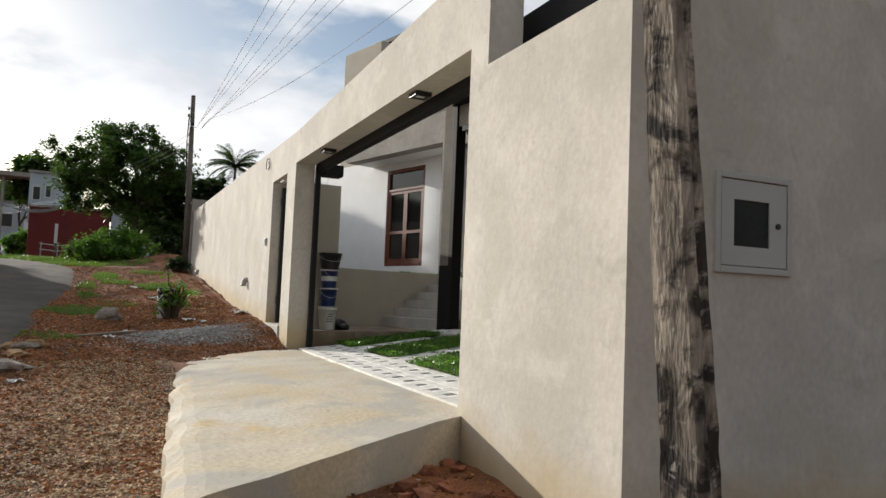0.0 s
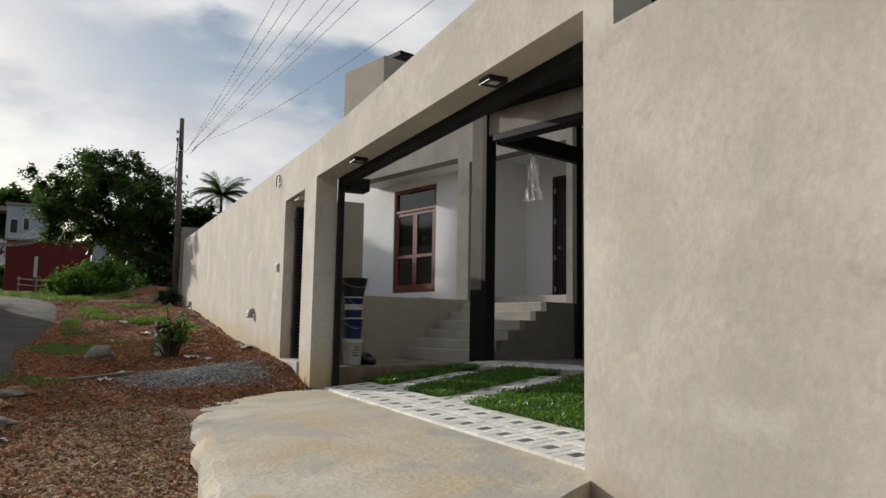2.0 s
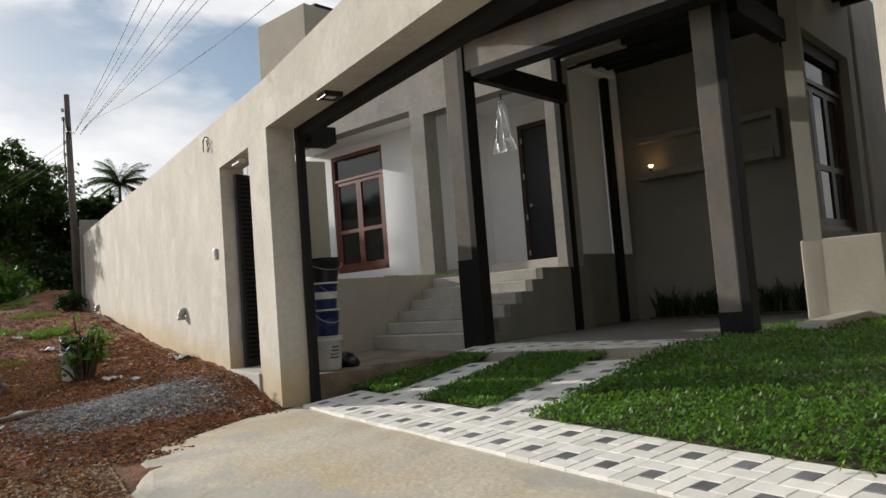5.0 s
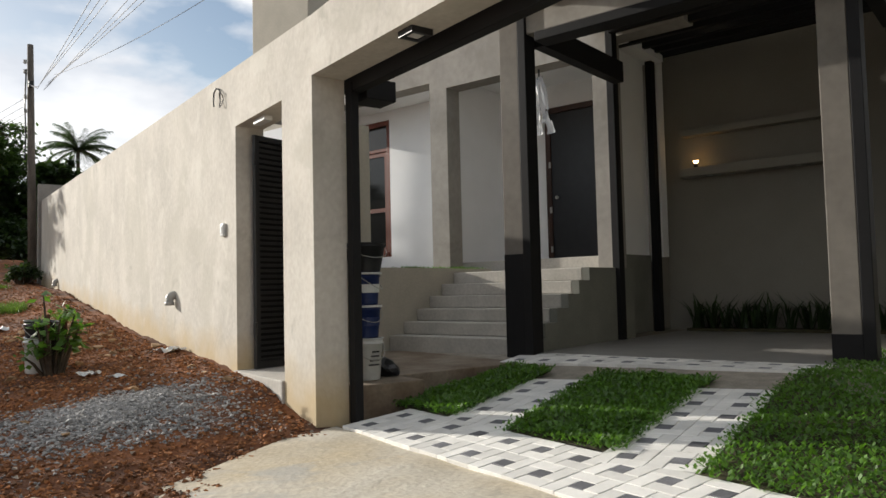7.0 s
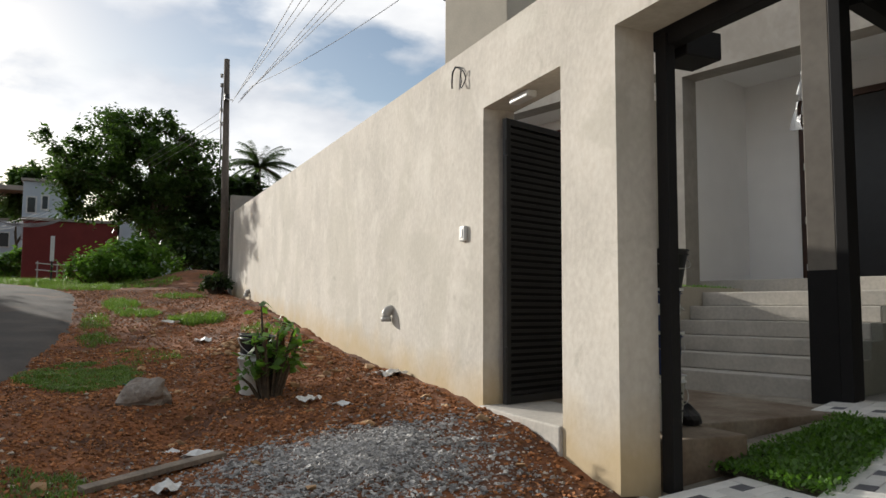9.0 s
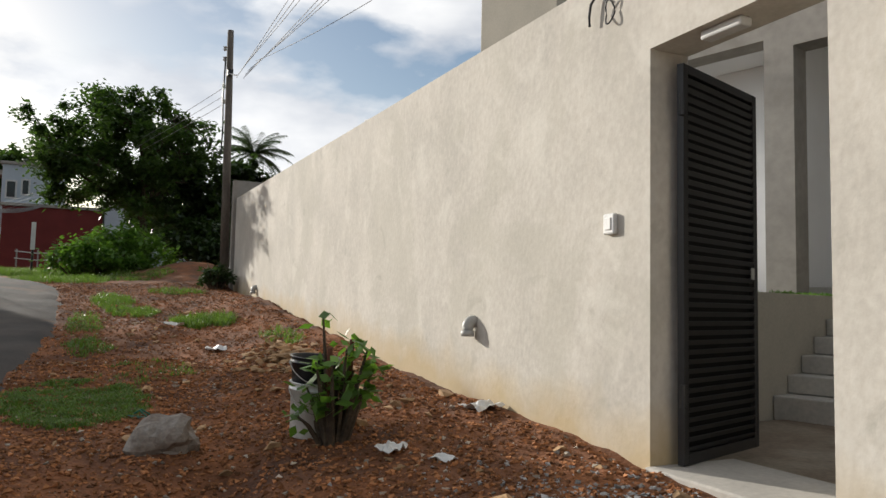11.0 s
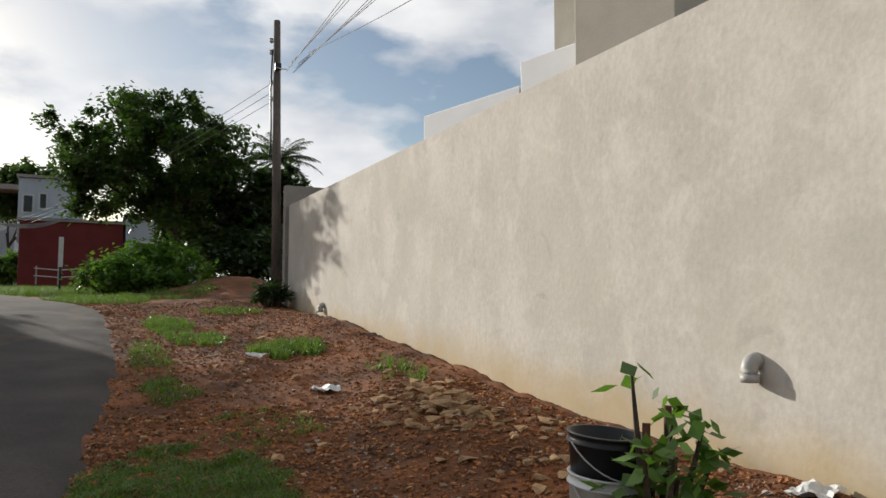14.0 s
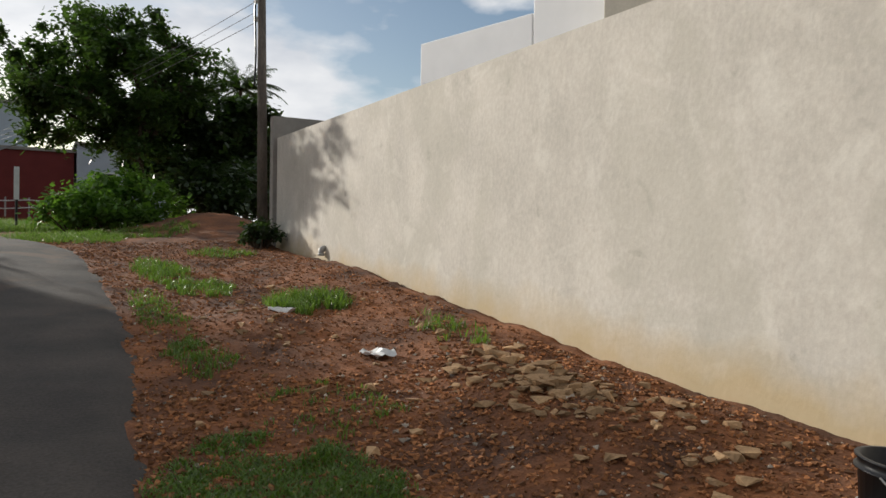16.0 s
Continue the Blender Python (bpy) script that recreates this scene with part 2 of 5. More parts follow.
BLUEW = mat("pale_blue_wall_paint", (0.50, 0.56, 0.62), 0.8, 0.1, 2.0, 30.0, 0.1)
CARP = mat("black_car_paint", (0.012, 0.013, 0.016), 0.2, 0.1, 3.0, 60.0, 0.0)
REDL = mat("red_lens", (0.35, 0.02, 0.02), 0.2, 0.1, 3.0, 60.0, 0.0)
LEAF = leafy("tree_leaf", (0.048, 0.092, 0.02))
LEAFB = leafy("bush_leaf", (0.09, 0.18, 0.028))
LEAFD = leafy("dark_leaf", (0.03, 0.055, 0.016))
GRASS = leafy("grass_blade", (0.10, 0.17, 0.028))
LAWN = leafy("lawn_leaf", (0.085, 0.18, 0.024))
WARM = glow("warm_lamp", (1.0, 0.62, 0.25), 9.0)
COOL = glow("spot_lamp", (1.0, 0.86, 0.66), 12.0)
SAND = island(mat("tan_grit", (0.62, 0.46, 0.29), 0.95, 0.3, 20.0, 90.0, 0.2), 0.5)
DULLG = mat("dusty_dark_pane", (0.018, 0.017, 0.015), 0.35, 0.3, 9.0, 60.0, 0.02, spec=0.15)
GLASS = bpy.data.materials.new("window_glass")
GLASS.use_nodes = True
GLASS.node_tree.nodes["Principled BSDF"].inputs["Base Color"].default_value = (0.012, 0.012, 0.012, 1)
GLASS.node_tree.nodes["Principled BSDF"].inputs["Roughness"].default_value = 0.06
POLY = bpy.data.materials.new("clear_polythene")
POLY.use_nodes = True
pb = POLY.node_tree.nodes["Principled BSDF"]
pb.inputs["Base Color"].default_value = (0.85, 0.87, 0.9, 1)
pb.inputs["Roughness"].default_value, pb.inputs["Alpha"].default_value = 0.25, 0.45


# ---------------------------------------------------------------- helpers
def link(name, bm, material, parent=None, m=None, smooth=False):
    me = bpy.data.meshes.new(name)
    bmesh.ops.recalc_face_normals(bm, faces=bm.faces)
    bm.to_mesh(me)
    bm.free()
    if smooth:
        for p in me.polygons:
            p.use_smooth = True
    me.materials.append(material)
    ob = new(name, me)
    if parent:
        ob.parent = parent
    if m is not None:
        ob.matrix_local = m
    return ob


def part(name, bm, material, parent, label="", m=None, smooth=False):
    ob = link(name, bm, material, parent, m, smooth)
    return tagged(ob, label) if label else ob


def raw(name, verts, faces, material, parent=None, smooth=False):
    me = bpy.data.meshes.new(name)
    me.from_pydata(verts, [], faces)
    me.materials.append(material)
    if smooth:
        for p in me.polygons:
            p.use_smooth = True
    ob = new(name, me)
    if parent:
        ob.parent = parent
    return ob


def empty(name, m, label, category, group=""):
    ob = new(name)
    ob.empty_display_size = 0.1
    ob.matrix_world = m
    return tagged(ob, label, category, group)


def addbox(bm, a, b, bev=0.0):
    """A box between two corners, its edges rounded by bev."""
    c = [(a[i] + b[i]) / 2 for i in range(3)]
    s = [abs(b[i] - a[i]) for i in range(3)]
    r = bmesh.ops.create_cube(bm, size=1, matrix=Matrix.Translation(c) @ Matrix.Diagonal((*s, 1)))
    if bev:
        es = list({e for v in r["verts"] for e in v.link_edges})
        bmesh.ops.bevel(bm, geom=es, offset=bev, segments=2, affect='EDGES', profile=0.5)
    return bm


def box(a, b, bev=0.0):
    return addbox(bmesh.new(), a, b, bev)


def lathe(profile, seg=24):
    """A turned body from (radius, height) pairs."""
    bm = bmesh.new()
    rings = [[bm.verts.new((r * math.cos(2 * math.pi * k / seg), r * math.sin(2 * math.pi * k / seg), z)) for k in range(seg)]
             for r, z in profile]
    for a, b in zip(rings, rings[1:]):
        for k in range(seg):
            bm.faces.new((a[k], a[(k + 1) % seg], b[(k + 1) % seg], b[k]))
    for ring, r in ((rings[0], profile[0][0]), (rings[-1], profile[-1][0])):
        if r > 1e-4:
            bm.faces.new(ring)
    return bm


def tube(points, radii, seg=10, bm=None):
    """A round bar along points."""
    bm = bm or bmesh.new()
    pts = [Vector(p) for p in points]
    rings = []
    for i, p in enumerate(pts):
        d = (pts[min(i + 1, len(pts) - 1)] - pts[max(i - 1, 0)]).normalized()
        q = d.to_track_quat('Z', 'Y').to_matrix()
        r = radii[i] if isinstance(radii, (list, tuple)) else radii
        rings.append([bm.verts.new(p + q @ Vector((r * math.cos(2 * math.pi * k / seg), r * math.sin(2 * math.pi * k / seg), 0)))
                      for k in range(seg)])
    for a, b in zip(rings, rings[1:]):
        for k in range(seg):
            bm.faces.new((a[k], a[(k + 1) % seg], b[(k + 1) % seg], b[k]))
    bm.faces.new(rings[0])
    bm.faces.new(rings[-1])
    return bm


def cells(us, zs, solid, place):
    """A wall with openings: cells of a grid that are solid, given thickness by place(u, side, z)."""
    bm, vs = bmesh.new(), {}

    def v(i, s, k):
        if (i, s, k) not in vs:
            vs[i, s, k] = bm.verts.new(place(us[i], s, zs[k]))
        return vs[i, s, k]

    def on(i, k):
        return 0 <= i < len(us) - 1 and 0 <= k < len(zs) - 1 and solid((us[i] + us[i + 1]) / 2, (zs[k] + zs[k + 1]) / 2)
    for i in range(len(us) - 1):
        for k in range(len(zs) - 1):
            if not on(i, k):
                continue
            for s in (0, 1):
                bm.faces.new((v(i, s, k), v(i + 1, s, k), v(i + 1, s, k + 1), v(i, s, k + 1)))
            for di, dk, e in ((-1, 0, ((0, 0), (0, 1))), (1, 0, ((1, 0), (1, 1))), (0, -1, ((0, 0), (1, 0))), (0, 1, ((0, 1), (1, 1)))):
                if not on(i + di, k + dk):
                    (a, b), (c, d) = e
                    bm.faces.new((v(i + a, 0, k + b), v(i + c, 0, k + d), v(i + c, 1, k + d), v(i + a, 1, k + b)))
    return bm


def lerp(x, xs, ys):
    return float(np.interp(x, xs, ys))


def smooth01(a):
    a = max(0.0, min(1.0, a))
    return a * a * (3 - 2 * a)


GY = (-60, -20, 0, 3, 5, 8, 10, 12, 15.5, 18, 19.5, 22.7, 25.65, 30, 40, 65, 120, 250, 900)
GZ = (-3.2, -1.5, -0.52, -0.46, -0.38, -0.22, -0.05, 0.12, 0.29, 0.55, 0.70, 1.06, 1.34, 1.55, 1.85, 2.6, 4.2, 5.5, 5.5)
HEAPS = [(1.35, 15.4, 0.5, 0.9, 0.16), (1.25, 10.9, 0.75, 0.65, 0.10), (2.2, 29.6, 1.5, 2.4, 0.55), (0.5, 18.6, 0.5, 0.8, 0.10),
         (1.0, 13.45, 0.35, 0.35, 0.08), (-0.1, 12.2, 0.6, 0.7, -0.10), (0.36, 12.75, 0.28, 0.45, -0.16), (0.55, 12.15, 0.5, 0.22, -0.07),
         (0.45, 14.6, 0.22, 0.9, -0.07), (1.45, 16.6, 0.35, 0.7, 0.10)]


def wall_x(y):
    return 2.33 + max(0.0, y - 10) * 0.016


def ground_z(x, y, rough=True):
    z = lerp(y, GY, GZ)
    if y > 10:
        z += 0.16 * smooth01((x - 0.9) / 1.3) * smooth01((y - 10) / 1.5) * (1 - smooth01((y - 21) / 4))
    for hx, hy, rx, ry, h in HEAPS:
        d = ((x - hx) / rx) ** 2 + ((y - hy) / ry) ** 2
        if d < 6:
            z += h * math.exp(-d)
    if x > 2.45 and 2.9 < y < 26:
        z = min(z, -0.3)
    elif x < road_r(y) - 0.15:
        z -= 0.03
    elif rough and -12 < x < 2.6 and -2 < y < 40:
        z += 0.035 * noise.noise((x * 1.3, y * 1.3, 0)) + 0.025 * noise.noise((x * 5, y * 5, 3)) + 0.012 * noise.noise((x * 15, y * 15, 5))
    return z


def road_r(y):
    """The road's edge on the side of the house."""
    return lerp(y, (-60, 0, 6.6, 8.2, 11.6, 14.7, 17, 19.5, 22, 24.5, 27, 30, 40, 65, 120), (-1.6, -1.35, -1.15, -1.05, -0.8, -0.95, -0.72, -0.58, -0.62, -0.75, -1.6, -2.6, -4.2, -7.0, -14))


def road_l(y):
    return road_r(y) - 3.6


# ---------------------------------------------------------------- ground and road
def axis(fine_lo, fine_hi, step, lo, hi):
    a = list(np.arange(fine_lo, fine_hi + 1e-6, step))
    s, x = step, fine_hi
    while x < hi:
        s *= 1.25
        x += s
        a.append(x)
    s, x = step, fine_lo
    while x > lo:
        s *= 1.25
        x -= s
        a.insert(0, x)
    return a


gx, gy = axis(-1.6, 2.7, 0.075, -900, 900), axis(1.5, 27.0, 0.075, -400, 1200)
gv = [(x, y, ground_z(x, y)) for y in gy for x in gx]
nx = len(gx)
gf = [(j * nx + i, j * nx + i + 1, (j + 1) * nx + i + 1, (j + 1) * nx + i) for j in range(len(gy) - 1) for i in range(nx - 1)]
tagged(raw("ground", gv, gf, DIRT, smooth=True), "red laterite soil verge with stones and weeds", "ground", kind="structure")

rv, rf, RN = [], [], 17
rys = list(np.arange(-30, 30, 0.25)) + list(np.arange(30, 131, 1.0))
for y in rys:
    r, l = road_r(y), road_l(y)
    r += 0.07 * noise.noise((0, y * 1.7, 0)) + 0.05 * noise.noise((4, y * 6, 0))
    for i in range(RN):
        f = i / (RN - 1)
        x = l + (r - l) * f
        edge = min(f, 1 - f) * (r - l)
        rv.append((x, y, lerp(y, GY, GZ) + 0.03 + 0.03 * smooth01(edge / 1.5) - 0.06 * (1 - smooth01(edge / 0.06)) + 0.02 * noise.noise((x * 1.5, y * 1.5, 1))))
rf = [(j * RN + i, j * RN + i + 1, (j + 1) * RN + i + 1, (j + 1) * RN + i) for j in range(len(rys) - 1) for i in range(RN - 1)]
tagged(raw("road", rv, rf, ASPH, smooth=True), "narrow worn asphalt lane with crumbling edge", "road", kind="structure")

# concrete apron before the gate, with a ragged outer edge
def apron_z(x, y):
    return lerp(y, (4.5, 10.3), (-0.09, -0.03)) - 0.11 * smooth01((2.33 - x) / 2)


bm = bmesh.new()
rows_, NA = [], 22
for j in range(61):
    f = j / 60
    row = []
    for i in range(NA + 1):
        g = i / NA
        y0 = 3.35 + 1.45 * g
        y1 = 9.45 + 0.8 * g
        y = y0 + (y1 - y0) * f
        xl = lerp(f, (0, 0.25, 0.6, 1), (0.28, 0.42, 0.62, 0.86)) + 0.07 * noise.noise((y * 2.2, 0, 0)) + 0.015 * noise.noise((y * 8, 2, 0))
        x = xl + (wall_x(y) + 0.16 - xl) * g
        row.append(bm.verts.new((x, y, apron_z(x, y) + 0.008 * noise.noise((x * 3, y * 3, 0)) - (0.05 if i == 0 else 0.012 if i == 1 else 0))))
    rows_.append(row)
for a, b in zip(rows_, rows_[1:]):
    for i in range(NA):
        bm.faces.new((a[i], a[i + 1], b[i + 1], b[i]))
ext = bmesh.ops.extrude_edge_only(bm, edges=[e for e in bm.edges if e.is_boundary])
for v in ext["geom"]:
    if isinstance(v, bmesh.types.BMVert):
        v.co.z -= 0.42
tagged(link("pavement", bm, SLABM), "rough concrete ramp slab with ragged edge before the gate", "ramp", kind="structure")

# ---------------------------------------------------------------- street wall
WTOP = 3.16
GATE = (4.75, 10.16, 2.55)
DOOR = (10.72, 11.80, 2.49)


def wall_solid(y, z):
    if y < 4.48 and z > 2.36:
        return False
    if GATE[0] < y < GATE[1] and z < GATE[2]:
        return False
    if DOOR[0] < y < DOOR[1] and 0.26 < z < DOOR[2]:
        return False
    return True


def wall_place(y, s, z):
    zz = z
    if z > 3:
        zz = lerp(y, (4.5, 10, 17, 25.7), (3.20, 3.0, 3.16, 3.36))
    return (wall_x(y) + (0.27 if s else 0), y, zz)


wys = [2.93, 4.48, GATE[0], GATE[1], DOOR[0], DOOR[1]] + [12 + k * 1.14 for k in range(13)]
wall = link("wall_street", cells(wys, [-0.9, 0.26, 2.36, DOOR[2], GATE[2], WTOP], lambda y, z: wall_solid(y, z), wall_place), PLASTER)
tagged(wall, "tall beige plastered street wall with gate and side door openings", "wall", kind="structure")
bm = cells([2.33 + 0.272, 9.0], [-0.9, 3.1], lambda u, z: True, lambda u, s, z: (u, 2.93 + 0.25 * s, z))
tagged(link("wall_return", bm, PLASTER), "beige plastered return wall in shade with a meter box", "wall", kind="structure")
bm = cells([2.52, 3.6, 9.0], [-0.3, 3.74], lambda u, z: True, lambda u, s, z: (u, 25.75 + 0.2 * s, z + (0.04 if z > 1 else 0)))
tagged(link("wall_far_return", bm, CEMENT), "bare cement cross wall at the far corner", "wall", kind="structure")
bm = box((2.318, 10.722, -0.1), (2.95, 11.798, 0.266), 0.012)
tagged(link("door_step", bm, STAIR), "rough concrete threshold under the side door", "step", kind="structure")

# meter box set in the return wall
mb = empty("meter_box", pose(3.17, 2.93, 1.185), "pale grey enamelled electricity meter box with small window", "meter box")
bm = bmesh.new()
for a, b in (((-0.28, -0.02, -0.27), (-0.245, 0.03, 0.27)), ((0.245, -0.02, -0.27), (0.28, 0.03, 0.27)), ((-0.245, -0.02, 0.235), (0.245, 0.03, 0.27)), ((-0.245, -0.02, -0.27), (0.245, 0.03, -0.235))):
    addbox(bm, a, b, 0.004)
part("frame", bm, BOXM, mb)
door = part("door", cells([-0.238, -0.15, 0.11, 0.238], [-0.228, -0.125, 0.125, 0.228], lambda u, z: not (-0.15 < u < 0.11 and -0.125 < z < 0.125),
            lambda u, s, z: (u, -0.014 + 0.02 * s, z)), BOXM, mb)
part("pane", box((-0.152, -0.006, -0.127), (0.112, 0.0, 0.127)), DULLG, door, "dark glass viewing pane")
part("lock", lathe([(0.016, 0), (0.016, 0.012), (0.008, 0.014), (0.0, 0.014)], 14), DARKP, door, "", pose(0.17, -0.013, 0, 90))

# old concrete post leaning beside the corner
lp = empty("concrete_post", pose(2.318, 2.40, -0.5, 0, -5.1, 0), "old mossy concrete post leaning by the wall corner", "post")
bm = bmesh.new()
secs = 40
prof = [(-0.085, -0.06), (-0.085, 0.07), (-0.02, 0.085), (0.0, 0.05), (0.075, 0.06), (0.09, 0.02), (0.09, -0.05), (0.03, -0.085), (0.0, -0.06), (-0.05, -0.085)]
rings = []
for k in range(secs + 1):
    z = 3.6 * k / secs
    w = 1.33 - 0.47 * k / secs
    rings.append([bm.verts.new((px * w + 0.008 * noise.noise((px * 20, z * 7, 0)), py * w + 0.008 * noise.noise((px * 20, z * 7, 9)), z)) for px, py in prof])
for a, b in zip(rings, rings[1:]):
    for k in range(len(prof)):
        bm.faces.new((a[k], a[(k + 1) % len(prof)], b[(k + 1) % len(prof)], b[k]))
bm.faces.new(rings[0]), bm.faces.new(rings[-1])
part("shaft", bm, OLDPOST, lp, "", pose(0, 0, 0, 0, 0, 20))

# gate surround: steel guide rails and shutter housing
gt = empty("gate_track", pose(0, 0, 0), "black steel gate guide rails under the opening's head", "gate track")
part("guide_post", box((2.605, 10.06, -0.02), (2.67, 10.15, 2.52), 0.004), STEEL, gt)
part("head_rail", box((2.62, 4.6, 2.45), (2.71, 10.2, 2.57), 0.006), STEEL, gt)
part("end_bracket", box((2.72, 10.02, 2.40), (2.98, 10.26, 2.56), 0.008), STEEL, gt)
part("housing", box((2.715, 3.2, 2.45), (3.05, 4.9, 2.85), 0.01), STEEL, gt)


def soffit_light(y):
    e = empty("soffit_light", pose(2.46, y, GATE[2]), "square black surface lamp under the gate head", "ceiling light", "gate head lamps")
    bm = bmesh.new()
    for a, b in (((-0.078, -0.078, -0.04), (-0.05, 0.078, 0)), ((0.05, -0.078, -0.04), (0.078, 0.078, 0)), ((-0.05, -0.078, -0.04), (0.05, -0.05, 0)), ((-0.05, 0.05, -0.04), (0.05, 0.078, 0))):
        addbox(bm, a, b)
    part("frame", bm, DARKP, e)
    part("diffuser", box((-0.048, -0.048, -0.03), (0.048, 0.048, -0.004)), WHITEP, e, "white frosted diffuser")


soffit_light(8.97), soffit_light(6.02)

# side door: louvred steel leaf standing ajar
sd = empty("door_1", pose(2.50, 11.725, 0.27, 0, 0, 18), "black steel louvred side gate standing ajar", "door")
sd["kind"] = "structure"
for nm, a, b in (("stile", (0, -0.02, 0), (0.05, 0.02, 2.14)), ("stile", (0.85, -0.02, 0), (0.90, 0.02, 2.14)), ("top_rail", (0.05, -0.02, 2.09), (0.85, 0.02, 2.14)), ("bottom_rail", (0.05, -0.02, 0), (0.85, 0.02, 0.06))):
    part(nm, box(a, b, 0.003), LOUVRE, sd)
part("backing", box((0.05, 0.012, 0.06), (0.85, 0.016, 2.09)), STEEL, sd)
slat = None
for k in range(40):
    z = 0.085 + k * 0.0507
    if slat is None:
        slat = part("slat", box((0.052, -0.017, -0.014), (0.848, -0.010, 0.014)), LOUVRE, sd, "", pose(0, 0, z, 28))
    else:
        s = slat.copy()
        scene.collection.objects.link(s)
        s.matrix_local = pose(0, 0, z, 28)
part("lock", box((0.80, -0.028, 1.0), (0.84, -0.02, 1.07), 0.003), GREYP, sd, "bright lock plate")
for z in (0.3, 1.85):
    part("hinge", lathe([(0.018, 0), (0.018, 0.12)], 12), LOUVRE, sd, "", pose(-0.012, -0.02, z))
dl = empty("door_light", pose(2.44, 11.35, DOOR[2]), "small white batten lamp over the side door", "light")
part("body", box((-0.04, -0.13, -0.05), (0.04, 0.13, -0.001), 0.012), WHITEP, dl)

# bell push, wire loop and outlets on the wall
be = empty("bell_box", pose(wall_x(12.12), 12.12, 1.56), "white bell push box wrapped in clear plastic", "switch")
part("box", box((-0.032, -0.05, -0.06), (0.0, 0.05, 0.06), 0.01), WHITEP, be)
part("button", box((-0.038, -0.025, -0.035), (-0.031, 0.025, 0.035), 0.003), WHITEP, be)
wc = empty("cable_end", pose(wall_x(12.2), 12.2, 2.85) @ Matrix.Scale(0.72, 4), "loose coil of black cable hanging from the wall", "cable")
part("loop", tube([(-0.02 - 0.03 * abs(math.sin(a)), -0.10 + 0.055 * math.cos(a), -0.06 + 0.10 * math.sin(a)) for a in np.linspace(-1.2, 5.0, 22)], 0.007, 8), DARKP, wc)
part("lead", tube([(0.01, 0.05, 0.12), (-0.04, 0.08, 0.13), (-0.05, 0.13, 0.08), (-0.05, 0.15, -0.02), (-0.045, 0.15, -0.1)], 0.012, 8), DARKP, wc)
part("link", tube([(0.0, 0.05, 0.12), (-0.03, 0.0, 0.10), (-0.03, -0.06, 0.04)], 0.007, 8), DARKP, wc)


def outlet(y, z, label):
    e = empty("drain_pipe", pose(wall_x(y), y, z), label, "pipe", "wall drain outlets")
    bend = [(0.02, 0, 0.0), (-0.015, 0, 0.0)] + [(-0.015 - 0.045 * math.sin(q), 0, -0.055 + 0.055 * math.cos(q)) for q in np.linspace(0.2, math.pi / 2, 7)]
    part("elbow", tube(bend + [(-0.06, 0, -0.085)], 0.047, 20), GREYP, e, "", None, True)
    part("socket", tube([(-0.06, 0, -0.07), (-0.06, 0, -0.115)], 0.052, 20), GREYP, e, "", None, True)


outlet(13.83, 0.955, "grey plastic elbow drain outlet out of the wall")
outlet(22.9, 1.32, "grey plastic elbow drain outlet near the ground")

# ---------------------------------------------------------------- courtyard
def court_z(x, y=10.0):
    return max(-0.02, min(0.26, 0.1 * (x - 2.6))) - max(0.0, 10 - y) * 0.012 * max(0.0, 1 - max(0.0, x - 2.5) / 3)


def court_sheet(name, x0, y0, x1, y1, dz, material, label, cat):
    xs, ys = np.linspace(x0, x1, 24), (y0, y1)
    v = [(x, y, court_z(x, y) + dz) for y in ys for x in xs]
    n = len(xs)
    return tagged(raw(name, v, [(i, i + 1, n + i + 1, n + i) for i in range(n - 1)], material), label, cat, kind="structure")


court_sheet("floor", 2.47, 2.95, 14.0, 25.7, -0.009, GROUT, "sand bed of the paved forecourt", "floor")
HM = pose(5.19, 11.02, 0, 0, 0, 15)
HI = HM.inverted()


def hw(u, v):
    p = HM @ Vector((u, v, 0))
    return p.x, p.y


def on_quad(x, y, q):
    """Whether a place lies inside a convex outline given counter-clockwise."""
    return all((b[0] - a[0]) * (y - a[1]) - (b[1] - a[1]) * (x - a[0]) >= 0 for a, b in zip(q, q[1:] + q[:1]))


LAWN1 = [(3.07, 10.25), (3.10, 9.52), (4.62, 10.10), (4.62, 10.62)]
LAWN2 = [(3.07, 8.93), (3.10, 8.04), (4.88, 8.62), (4.68, 9.60)]
LAWN3 = [(3.05, 7.52), (3.05, 3.1), (9.2, 3.1), (9.2, 8.9), (5.6, 8.22), (4.95, 8.12)]


